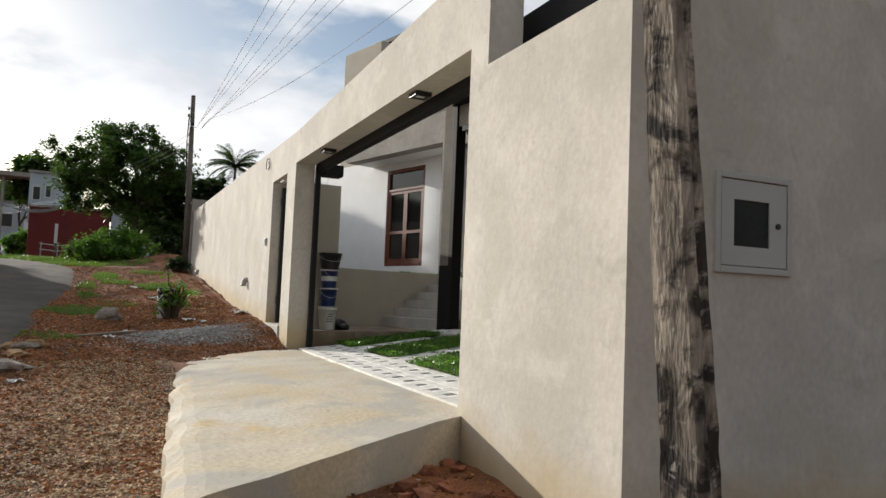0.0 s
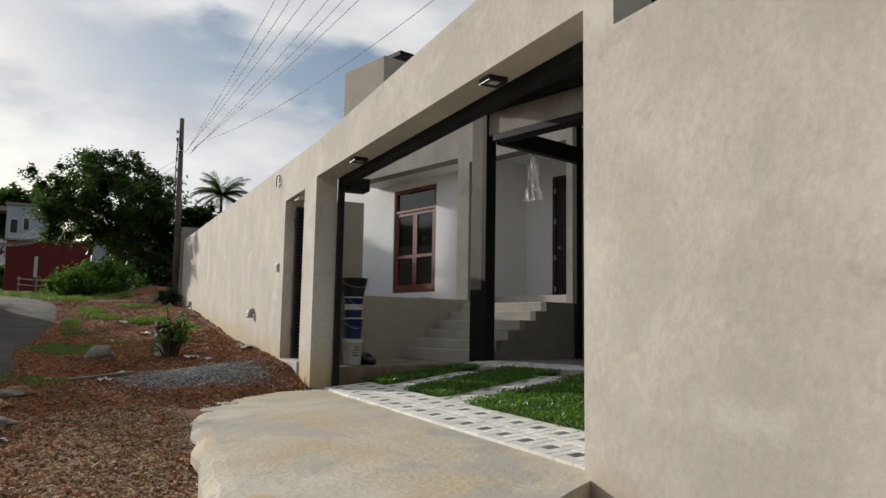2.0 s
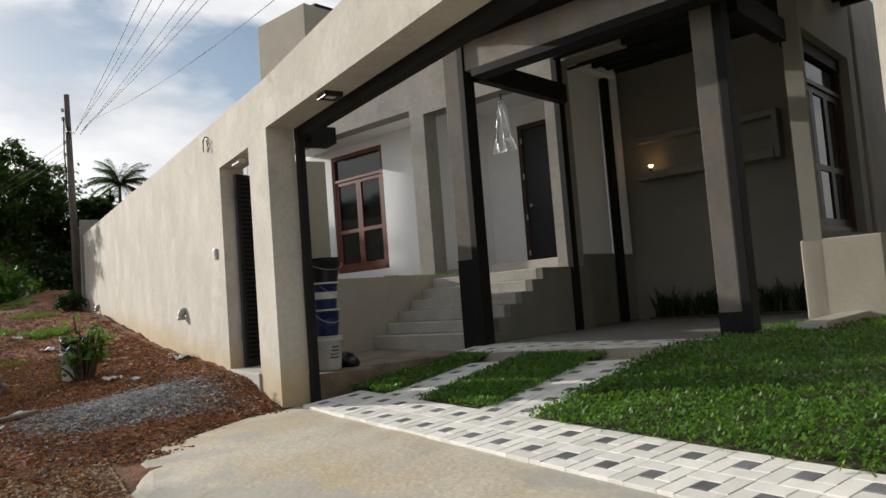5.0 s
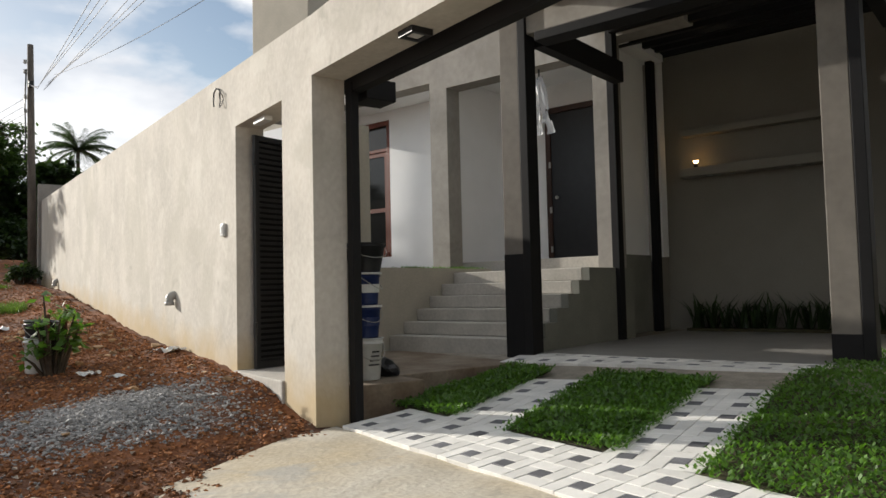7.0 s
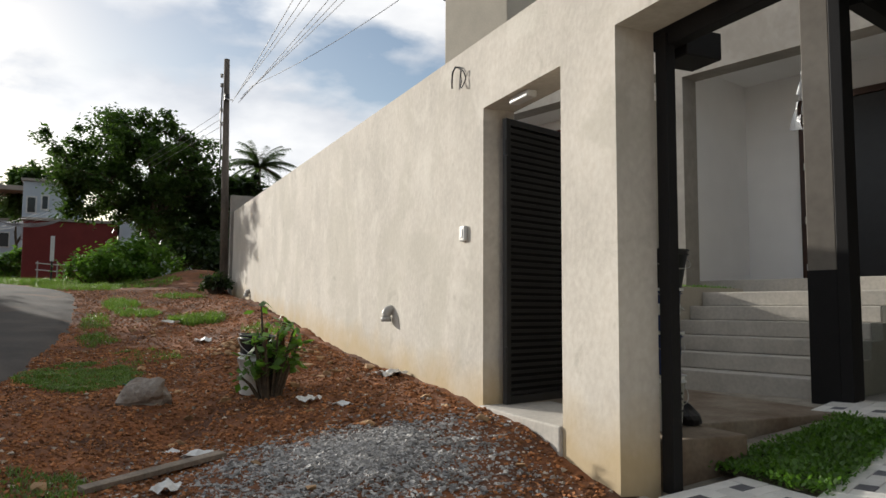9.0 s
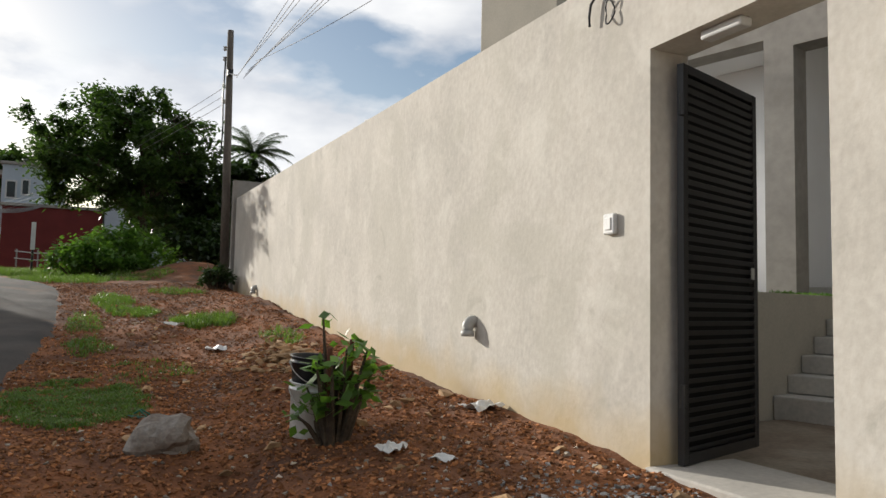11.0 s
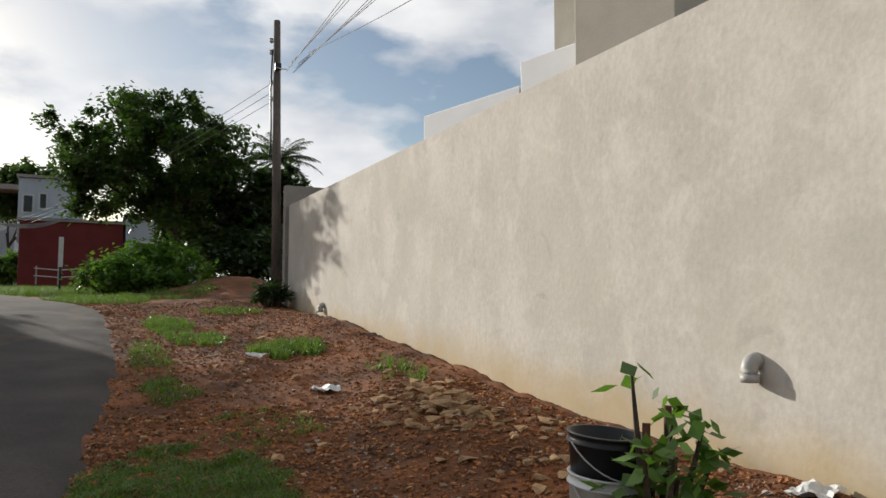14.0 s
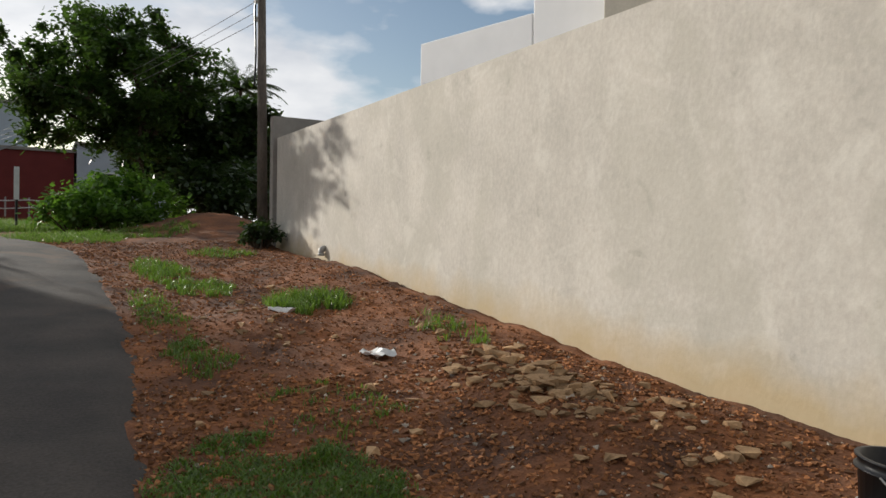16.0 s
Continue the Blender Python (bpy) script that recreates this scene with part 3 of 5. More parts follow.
def lawn(quad, n, label, blade=0.03):
    """A planted bed: soil and a dense mat of small leaves."""
    xs, ys = [p[0] for p in quad], [p[1] for p in quad]
    e = empty("lawn", pose(0, 0, 0), label, "lawn")
    e["kind"] = "stuff"
    v = [(p[0], p[1], court_z(p[0], p[1]) - 0.002) for p in quad]
    raw("soil", v, [tuple(range(len(v)))], SOIL, e)
    vs, fs = [], []
    rnd = random.Random(len(quad) * 7 + n)
    while len(fs) < n:
        x, y = rnd.uniform(min(xs) - 0.05, max(xs) + 0.05), rnd.uniform(min(ys) - 0.05, max(ys) + 0.05)
        jx, jy = rnd.gauss(0, 0.025), rnd.gauss(0, 0.025)
        if not on_quad(x, y, quad):
            continue
        if x > 5.5 and rnd.random() < 0.55:
            continue
        x, y = x + jx, y + jy
        a, t = rnd.uniform(0, 6.28), rnd.uniform(0.2, 1.1)
        s = blade * rnd.uniform(0.6, 1.4)
        z = court_z(x, y) + rnd.uniform(0.0, 0.055) * (0.7 + 0.6 * noise.noise((x * 3, y * 3, 0)))
        d, w = Vector((math.cos(a) * math.cos(t), math.sin(a) * math.cos(t), math.sin(t))), Vector((-math.sin(a), math.cos(a), rnd.uniform(-0.4, 0.4)))
        p = Vector((x, y, z))
        k = len(vs)
        vs += [p, p + d * s * 0.5 + w * s * 0.3, p + d * s, p + d * s * 0.5 - w * s * 0.3]
        fs.append((k, k + 1, k + 2, k + 3))
    tagged(raw("leaves", vs, fs, LAWN, e), kind="stuff")


lawn(LAWN1, 9000, "shaded bed of low green ground cover between pavers")
lawn(LAWN2, 13000, "square bed of low green ground cover between pavers")
lawn(LAWN3, 75000, "wide lawn of low green ground cover")

# raised bed kerb and the landing strip at the foot of the stairs
bm = box((2.72, 10.26, -0.1), (3.35, 12.6, 0.225), 0.01)
addbox(bm, (3.35, 10.75, -0.1), (4.9, 13.0, 0.215), 0.01)
tagged(link("kerb", bm, PLINTH), "rough cement plinth at the foot of the stairs", "plinth", kind="structure")


tagged(link("wall_panel", box((2.68, 10.80, 0.2), (3.19, 10.92, 2.39), 0.006), PLASTER2), "short beige plastered wall stub behind the bucket stack", "wall", kind="structure")


def bucket(name, m, h, r0, r1, material, label, wall=0.006):
    e = empty(name, m, label, "bucket")
    bm = lathe([(0.001, 0.0), (r0, 0.0), (r0 + 0.003, 0.01), (r1, h * 0.86), (r1 + 0.012, h * 0.865), (r1 + 0.012, h * 0.885), (r1 + 0.002, h * 0.89),
                (r1 + 0.004, h - 0.008), (r1 + 0.013, h - 0.006), (r1 + 0.013, h), (r1 - 0.004, h), (r0 - 0.006, 0.02), (0.001, 0.02)], 28)
    part("shell", bm, material, e, "", None, True)
    arc = [((r1 + 0.016) * math.cos(q), -(r1 + 0.022) * math.sin(q), h * 0.88 - 0.4 * h * math.sin(q)) for q in np.linspace(0, math.pi, 15)]
    part("handle", tube(arc, 0.0035, 6), GREYP, e, "thin wire handle")
    return e


bz = 0.225
b1 = bucket("bucket", pose(3.02, 10.62, bz), 0.34, 0.11, 0.135, WHITEP, "white plastic paint bucket at the foot of a stack")
bm = bmesh.new()
for k in range(4):
    addbox(bm, (-0.05 + 0.01 * k, -0.131, 0.12 + k * 0.035), (0.045, -0.122, 0.132 + k * 0.035))
part("label_bars", bm, DARKP, b1)
for k in range(2):
    b2 = bucket("bucket", pose(3.02, 10.62, bz + 0.342 + k * 0.27, 0, 0, 40 * k), 0.268, 0.10, 0.12, BLUEP, "navy blue plastic paint pail in a stack")
    part("label_band", lathe([(0.1105, 0.10), (0.1155, 0.10), (0.1195, 0.17), (0.1145, 0.17)], 28), WHITEP if k else BLUEP, b2)
    part("rim", lathe([(0.119, 0.25), (0.139, 0.25), (0.139, 0.267), (0.119, 0.267)], 28), WHITEP, b2, "pale rim")
bucket("tub", pose(3.02, 10.62, bz + 0.882), 0.24, 0.125, 0.165, DARKP, "black rubber builder's tub on top of the stack")
sk = empty("sack", pose(3.26, 10.72, bz), "crumpled dark plastic sack by the buckets", "sack")
bm = bmesh.new()
bmesh.ops.create_icosphere(bm, subdivisions=3, radius=0.12)
for v in bm.verts:
    v.co *= 1 + 0.5 * noise.noise(v.co * 9)
    v.co.z = max(0.0, v.co.z * 0.75 + 0.07)
part("bag", bm, DARKP, sk)

# ---------------------------------------------------------------- the house (its own axes: u inwards, v along the front)
def hbox(name, a, b, material, label, cat="", bev=0.0, parent=None, kind=""):
    ob = link(name, box(a, b, bev), material, parent, None if parent else HM)
    return tagged(ob, label, cat, kind=kind) if not parent else ob


# front screen: pillar by the stairs, band over it and the recessed bay
bm = cells([-0.9, 0.12, 0.37, 2.88, 3.22, 7.2], [0.2, 1.28, 3.55, 4.08, 4.22, 5.05],
           lambda v, z: not ((0.37 < v < 2.88 and z < 4.08) or (3.22 < v and 1.28 < z < 4.22) or v < 0.12 and z < 4.22),
           lambda v, s, z: (2.33 + 0.32 * s, v, z + (0.0 if z < 5 else (1.6 - v) * 0.08)))
tagged(link("wall_front", bm, CEMENT, None, HM), "grey cement rendered porch front with tall openings", "wall", kind="structure")
bm = cells([3.0, 4.92, 6.52, 9.5], [1.2, 1.56, 4.06, 4.4], lambda v, z: not (4.92 < v < 6.52 and 1.56 < z < 4.06), lambda v, s, z: (3.2 + 0.2 * s, v, z))
tagged(link("wall_bay_back", bm, WHITE, None, HM), "white recessed wall round the timber window", "wall", kind="structure")
hbox("wall_bay_side", (2.652, 3.02, 1.282), (3.198, 3.16, 4.216), WHITE, "white reveal of the window bay", "wall", kind="structure")
hbox("ceiling", (2.655, 3.17, 4.225), (3.198, 7.2, 4.30), WHITE, "white soffit over the window bay", "ceiling", kind="structure")
hbox("planter_bed", (2.66, 3.2, 0.2), (3.197, 9.0, 1.29), SOIL, "raised earth bed under the bay window", "bed", kind="structure")
hbox("wall_retaining", (-1.6, 2.10, -0.2), (2.325, 2.28, 1.235), PLASTER2, "beige retaining wall beside the stairs", "wall", kind="structure")
hbox("bed_fill", (0.6, 2.282, -0.2), (2.325, 9.0, 1.22), SOIL, "earth bed behind the retaining wall", "bed", kind="structure")


def tufts(name, spots, h, n, material, label, spread=0.05, cat="plant", lean=0.5, wid=0.006, parent=None):
    vs, fs = [], []
    rnd = random.Random(len(spots) * 31 + n)
    for (x, y, z) in spots:
        for _ in range(n):
            a, t = rnd.uniform(0, 6.28), rnd.uniform(0.05, lean)
            L = h * rnd.uniform(0.5, 1.15)
            p = Vector((x + rnd.gauss(0, spread), y + rnd.gauss(0, spread), z - 0.01))
            d = Vector((math.cos(a) * math.sin(t), math.sin(a) * math.sin(t), math.cos(t)))
            w = Vector((-math.sin(a), math.cos(a), 0)) * wid
            q = p + d * L * 0.6
            e = q + (d + Vector((math.cos(a) * 0.6, math.sin(a) * 0.6, -0.25))).normalized() * L * 0.45
            k = len(vs)
            vs += [p - w, p + w, q + w * 0.9, q - w * 0.9, e]
            fs += [(k, k + 1, k + 2, k + 3), (k + 3, k + 2, k + 4)]
    ob = raw(name, vs, fs, material, parent)
    return tagged(ob, label, cat, kind="stuff") if not parent else ob


rnd = random.Random(5)
sp = []
for _ in range(160):
    x, y = hw(rnd.uniform(0.65, 2.3), rnd.uniform(2.32, 7))
    sp.append((x, y, 1.22))
for _ in range(60):
    v = rnd.uniform(0.65, 2.3)
    x, y = hw(v, 2.31)
    sp.append((x, y, 1.22))
tufts("bed_grass", sp, 0.07, 10, LAWN, "short grass on the raised bed", 0.04, "grass")

# timber window of the bay
def window(name, m, w, h, label, lights=2, timber=None, transom=0.0):
    """A framed casement window, its base at the pose; x across, y into the wall."""
    t = timber or WOODR
    e = empty(name, m, label, "window")
    e["kind"] = "structure"
    fr = 0.085
    for nm, a, b in (("frame_side", (0, -0.05, 0), (fr, 0.06, h)), ("frame_side", (w - fr, -0.05, 0), (w, 0.06, h)),
                     ("frame_head", (fr, -0.05, h - fr), (w - fr, 0.06, h)), ("frame_sill", (fr, -0.06, 0), (w - fr, 0.06, fr))):
        part(nm, box(a, b, 0.006), t, e)
    top = h - fr - transom
    if transom:
        part("transom_bar", box((fr, -0.05, top - 0.06), (w - fr, 0.05, top), 0.005), t, e)
        part("transom_pane", box((fr, 0.0, top), (w - fr, 0.008, h - fr)), GLASS, e)
        top -= 0.06
    lw = (w - 2 * fr) / lights
    for k in range(lights):
        x0 = fr + k * lw
        s = part("sash", cells([x0 + 0.004, x0 + 0.075, x0 + lw - 0.075, x0 + lw - 0.004], [fr, fr + 0.10, fr + (top - fr) * 0.40, fr + (top - fr) * 0.40 + 0.075, top - 0.08, top],
                 lambda u, z, x0=x0: u < x0 + 0.075 or u > x0 + lw - 0.075 or z < fr + 0.10 or z > top - 0.08 or 0 < z - fr - (top - fr) * 0.40 < 0.075,
                 lambda u, q, z: (u, -0.035 + 0.055 * q, z)), t, e)
        part("pane", box((x0 + 0.07, -0.008, fr + 0.09), (x0 + lw - 0.07, 0.0, top - 0.07)), GLASS, s)
    return e


window("window_1", HM @ pose(3.2 + 0.065, 6.518, 1.562, 0, 0, -90), 1.596, 2.496, "red-brown timber casement window with dark glass", 2, WOODR, 0.42)

# stairs and porch
st = empty("stairs", HM.copy(), "bare cement stairs rising to the porch", "stairs")
N, GO, RISE, FOOT, BASE = 6, 0.26, 0.155, 0.11, 0.245
for k in range(N):
    end = 2.62 if k == N - 1 else FOOT + (k + 1) * GO
    part("step", box((FOOT + k * GO, 0.12, 0.2 if k == 0 else BASE + RISE * k), (end, 2.095, BASE + RISE * (k + 1)), 0.012), STAIR, st)
part("stringer", cells([FOOT + k * GO for k in range(N + 1)] + [2.63], [0.2] + [BASE + RISE * (k + 1) for k in range(N)],
     lambda u, z: z < BASE + RISE * min(N, 1 + int((u - FOOT) / GO)) + 0.001, lambda u, s, z: (u, 0.02 + 0.095 * s, z)), OLIVE, st, "olive-painted stepped side")
hbox("porch_floor", (2.64, 0.42, 0.2), (6.0, 3.0, 1.36), STAIR, "cement porch floor above the stairs", "floor", 0.01, kind="structure")
hbox("wall_porch_back", (4.1, 0.2, 1.362), (4.3, 3.4, 5.0), WHITE, "white porch back wall with dark front door", "wall", kind="structure")
hbox("wall_porch_side", (2.655, 2.95, 1.362), (4.098, 3.018, 5.0), WHITE, "white side wall of the porch", "wall", kind="structure")
hbox("porch_ceiling", (2.656, 0.1, 4.3), (4.098, 2.945, 4.4), WHITE, "white porch ceiling", "ceiling", kind="structure")
fd = empty("door_2", HM @ pose(4.09, 2.15, 1.365, 0, 0, -90), "dark timber front door half open with brass fittings", "door")
fd["kind"] = "structure"
part("jamb", box((0, -0.06, 0), (0.09, 0.0, 2.55), 0.005), WOODD, fd)
part("jamb", box((1.12, -0.06, 0), (1.21, 0.0, 2.55), 0.005), WOODD, fd)
part("head", box((0.09, -0.06, 2.46), (1.12, 0.0, 2.55), 0.005), WOODD, fd)
part("leaf", box((0.09, -0.03, 0.01), (1.12, 0.0, 2.455), 0.004), DARKP, fd)
for z in (0.15, 0.8, 1.55, 2.2):
    part("hinge", box((0.06, -0.072, z), (0.10, -0.06, z + 0.10), 0.003), GREYP, fd, "brass hinge")
part("knob", lathe([(0.02, 0), (0.02, 0.03), (0.032, 0.05), (0.02, 0.07), (0, 0.072)], 14), GREYP, fd, "", pose(0.2, -0.03, 1.05, 90))
sh = empty("plastic_sheet", HM @ pose(2.5, 1.3, 3.98), "torn clear plastic sheet wrapped round a hanging lamp", "plastic sheet")
bm = bmesh.new()
grid = [[bm.verts.new((0.03 * math.sin(i * 2.1 + j * 0.6) + 0.03 * noise.noise((i * 0.8, j * 0.8, 0)), (i - 4) * (0.012 + 0.005 * j) + 0.05 * noise.noise((i * 0.9, j * 0.7, 4)), -j * 0.085 - 0.05 * noise.noise((i * 1.7, 0, 2)))) for i in range(9)] for j in range(11)]
for j in range(10):
    for i in range(8):
        if j < 5 or (i + j // 2) % 3:
            bm.faces.new((grid[j][i], grid[j][i + 1], grid[j + 1][i + 1], grid[j + 1][i]))
part("sheet", bm, POLY, sh, "", None, True)
part("stem", tube([(0, 0, 0.32), (0, 0, -0.02)], 0.012), DARKP, sh)

# carport: walls, posts, beams, ceiling
hbox("carport_floor", (0.0, -3.4, 0.1), (4.597, 0.0, 0.262), FLOORM, "polished cement carport floor", "floor", kind="structure")
bm = cells([2.66, 3.9], [0.262, 5.0], lambda u, z: True, lambda u, s, z: (u, 0.34 + 0.07 * s, z))
cw = link("wall_carport_side", bm, WHITE, None, HM)
tagged(cw, "white carport side wall over an olive base", "wall", kind="structure")
part("dado", box((2.655, 0.32, 0.262), (3.9, 0.336, 1.38)), OLIVE, cw, "olive-painted base")
# In line with the white side wall; its dimness lies in the colour.
hbox("wall_carport_corner", (4.06, 0.34, 0.262), (4.598, 0.41, 5.0), CREAM_DIM, "cream wall in the carport corner, shade put into its colour", "wall", kind="structure")
hbox("wall_carport_back", (4.6, -3.2, 0.1), (4.8, 0.5, 5.0), CREAM_DIM, "cream carport back wall with a long niche shelf", "wall", kind="structure")
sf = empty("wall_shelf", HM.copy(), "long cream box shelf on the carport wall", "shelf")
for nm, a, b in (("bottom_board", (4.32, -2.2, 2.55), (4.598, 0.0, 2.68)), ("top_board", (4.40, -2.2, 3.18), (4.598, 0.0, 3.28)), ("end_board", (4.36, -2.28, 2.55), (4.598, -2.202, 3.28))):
    part(nm, box(a, b, 0.006), CREAM_DIM, sf)
wlp = empty("shelf_lamp", HM @ pose(4.42, -0.22, 2.68), "small lit brass lamp on the shelf", "lamp")
part("base", lathe([(0.03, 0), (0.035, 0.01), (0.03, 0.06), (0.02, 0.07)], 14), DARKP, wlp)
part("shade", lathe([(0.02, 0.07), (0.045, 0.11), (0.04, 0.11), (0.018, 0.075)], 14), WARM, wlp, "glowing amber shade")
for v in (-0.42, -1.65):
    e = empty("downlight", HM @ pose(4.42, v, 2.55), "small lit recessed spotlight under the shelf", "spotlight", "shelf spots")
    part("rim", lathe([(0.04, -0.006), (0.04, 0.0), (0.028, 0.0), (0.028, -0.006)], 16), GREYP, e)
    part("bulb", lathe([(0.0, -0.004), (0.027, -0.004), (0.027, 0.0)], 16), COOL, e)
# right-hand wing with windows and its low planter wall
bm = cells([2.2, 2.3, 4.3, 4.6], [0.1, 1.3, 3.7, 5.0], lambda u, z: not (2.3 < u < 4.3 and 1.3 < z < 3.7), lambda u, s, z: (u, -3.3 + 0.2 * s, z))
tagged(link("wall_wing", bm, CREAM_DIM, None, HM), "cream side wing wall with tall dark window", "wall", kind="structure")
window("window_2", HM @ pose(4.3, -3.12, 1.3, 0, 0, 180), 2.0, 2.4, "dark timber three-light casement window", 3, WOODD, 0.4)
hbox("planter_wall", (2.2, -3.9, 0.1), (4.0, -3.06, 1.2), PLASTER2, "low beige planter wall beside the lawn", "wall", 0.015, kind="structure")
hbox("carport_kerb", (0.6, -3.7, 0.1), (4.4, -3.42, 0.36), STAIR, "cement kerb edging the carport", "kerb", 0.012, kind="structure")
hbox("plant_bed", (4.1, -2.9, 0.25), (4.59, -0.1, 0.30), SOIL, "narrow soil bed at the foot of the wall", "bed", kind="structure")
for k, v in enumerate((-0.2, -0.4, -0.6, -0.8, -1.0, -1.2, -1.45, -1.7, -1.9, -2.1, -2.35, -2.6, -2.8)):
    x, y = hw(4.35, v)
    tufts("spiky_plant", [(0, 0, 0)], 0.52, 26, LEAFD, "dark spiky strap-leaved plant in the bed", 0.035, "plant", 0.5, 0.014).matrix_world = pose(x, y, 0.3, 0, 0, 40 * k)


def column(u, v, top, base, label):
    e = empty("column", HM @ pose(u, v, 0.1), label, "column", "carport columns")
    part("pier", box((-0.09, -0.02, 0), (0.17, 0.21, top - 0.1), 0.008), PIERM, e, "grey cement pier")
    # Black sleeve up to base: the street wall's shadow on the pier, as colour.
    part("base_cladding", box((-0.094, -0.023, 0), (0.174, 0.214, base), 0.004), STEEL, e, "black base standing in for the street wall's shadow")
    part("steel_post", box((-0.1, -0.12, 0), (0.10, -0.024, top - 0.1), 0.006), STEEL, e)


column(0.0, 0.0, 4.6, 1.2, "carport column of grey cement pier and black steel post")
column(0.44, -3.0, 4.6, 0.4, "carport column of grey cement pier and black steel post beside the lawn")
for u, v in ((2.18, 0.05), (3.98, 0.3)):
    e = empty("steel_post", HM @ pose(u, v, 0.262), "slim black steel carport post", "post", "steel posts")
    part("shaft", box((-0.07, -0.09, 0), (0.07, 0.01, 4.05), 0.006), STEEL, e)
fb = hbox("fascia_beam", (-0.06, -4.2, 3.60), (0.14, -0.03, 3.98), CEMENT, "grey rendered beam across the carport front", "beam", 0.01)
hbox("steel_beam", (-0.08, -4.2, 3.50), (0.16, -0.225, 3.595), STEEL, "black steel beam across the carport front", "beam", 0.006)
for v in (-0.1, -3.1):
    for u0, u1 in (((0.17, 2.1),) if v > -1 else ((0.62, 2.1), (2.26, 4.42))):
        hbox("tie_beam", (u0 if v > -1 else max(u0, 0.62), v - 0.09, 3.52), (u1, v + 0.05, 3.78), STEEL, "black steel tie beam of the carport", "beam", 0.006)
cs = lambda u: 3.98 + 0.11 * u
bm = bmesh.new()
vv = [bm.verts.new(p) for p in ((-0.9, -6.4, cs(-0.9) + 0.12), (4.6, -6.4, cs(4.6) + 0.12), (4.6, 0.33, cs(4.6) + 0.12), (-0.9, 0.33, cs(-0.9) + 0.12))]
bm.faces.new(vv)
bmesh.ops.solidify(bm, geom=bm.faces[:], thickness=0.06)
roof = tagged(link("ceiling_carport", bm, SOFFIT, None, HM), "sloping white carport ceiling, dimmed in colour, above dark rafters", "ceiling", kind="structure")
for k in range(12):
    u = -0.6 + k * 0.44
    e = hbox("rafter", (u, -6.35, cs(u) - 0.02), (u + 0.09, 0.32 if u > 2.7 else -0.02, cs(u) + 0.10), STEEL, "dark carport rafter under the white ceiling", "rafter", 0.004)
    e["group"] = "carport rafters"
for u, v in ((3.1, -0.9), (1.3, -1.0), (3.1, -3.6)):
    e = empty("downlight", HM @ pose(u, v, cs(u) + 0.115), "lit spotlight in the carport ceiling", "spotlight", "ceiling spots")
    part("bulb", lathe([(0.0, -0.012), (0.045, -0.012), (0.05, 0.0)], 16), COOL, e)
    part("rim", lathe([(0.052, -0.008), (0.065, -0.008), (0.065, 0.0), (0.052, 0.0)], 16), GREYP, e)
e = empty("downlight", HM @ pose(3.2, 1.9, 4.3), "lit spotlight in the porch ceiling", "spotlight", "ceiling spots")
part("bulb", lathe([(0.0, -0.012), (0.045, -0.012), (0.05, 0.0)], 16), COOL, e)

# upper blocks of the house behind the wall
hbox("main_block", (4.85, -3.3, 0.1), (12.0, 7.2, 5.0), CEMENT, "grey cement main body of the house", "house", 0.02)
hbox("rear_block", (3.42, 7.25, 0.1), (12.0, 14.2, 3.1), WHITE, "white painted rear wing of the house", "house", 0.02)
hbox("tower", (3.24, 7.15, 3.12), (5.6, 9.0, 7.75), PLASTER2, "beige rendered stair tower above the roof", "house", 0.02)
hbox("upper_room", (4.05, 9.02, 3.12), (9.0, 11.0, 5.95), WHITE, "white painted upper storey block", "house", 0.02)
hbox("parapet_room", (4.05, 11.02, 3.12), (9.0, 13.95, 5.50), WHITE, "white painted lower roof parapet", "house", 0.02)
hbox("stair_head", (7.3, 12.2, 5.51), (8.0, 13.0, 9.7), PLASTER2, "beige stair head block on the roof", "house", 0.02)
hbox("roof_slab", (6.6, 10.9, 9.702), (8.2, 13.2, 9.85), STEEL, "thin dark flat roof slab above the stair head", "roof", 0.01)
# Added end wall: stops sky light from brightening the carport.
hbox("wall_wing_end", (-0.9, -6.6, 0.1), (9.0, -6.42, 5.0), CREAM_DIM, "plain wall added to keep open sky out of the carport side", "wall", kind="structure")
# ---------------------------------------------------------------- verge: plants, stones, litter
def stone(name, x, y, sx, sy, sz, material, label, cat, group="", seed=0, sink=0.25, detail=2):
    bm = bmesh.new()
    if detail == 1:
        # a broken chunk: the hull of a few corners
        r = random.Random(seed)
        for _ in range(11):
            d = Vector((r.gauss(0, 1), r.gauss(0, 1), r.gauss(0, 1))).normalized()
            bm.verts.new((d.x, d.y, max(-0.8, min(0.75, d.z * 1.5))))
        bmesh.ops.convex_hull(bm, input=bm.verts[:])
        bmesh.ops.delete(bm, geom=[v for v in bm.verts if not v.link_faces], context='VERTS')
    else:
        bmesh.ops.create_icosphere(bm, subdivisions=detail, radius=1)
    for v in bm.verts:
        f = 1 + 0.45 * noise.noise(v.co * 1.4 + Vector((seed * 3.1, 0, 0))) + 0.12 * noise.noise(v.co * 4 + Vector((seed, 0, 0)))
        v.co = Vector((v.co.x * sx * f, v.co.y * sy * f, v.co.z * sz * f))
    ob = link(name, bm, material, None, pose(x, y, ground_z(x, y) + sz * (1 - 2 * sink) * 0.6, 0, 0, seed * 57))
    return tagged(ob, label, cat, group)


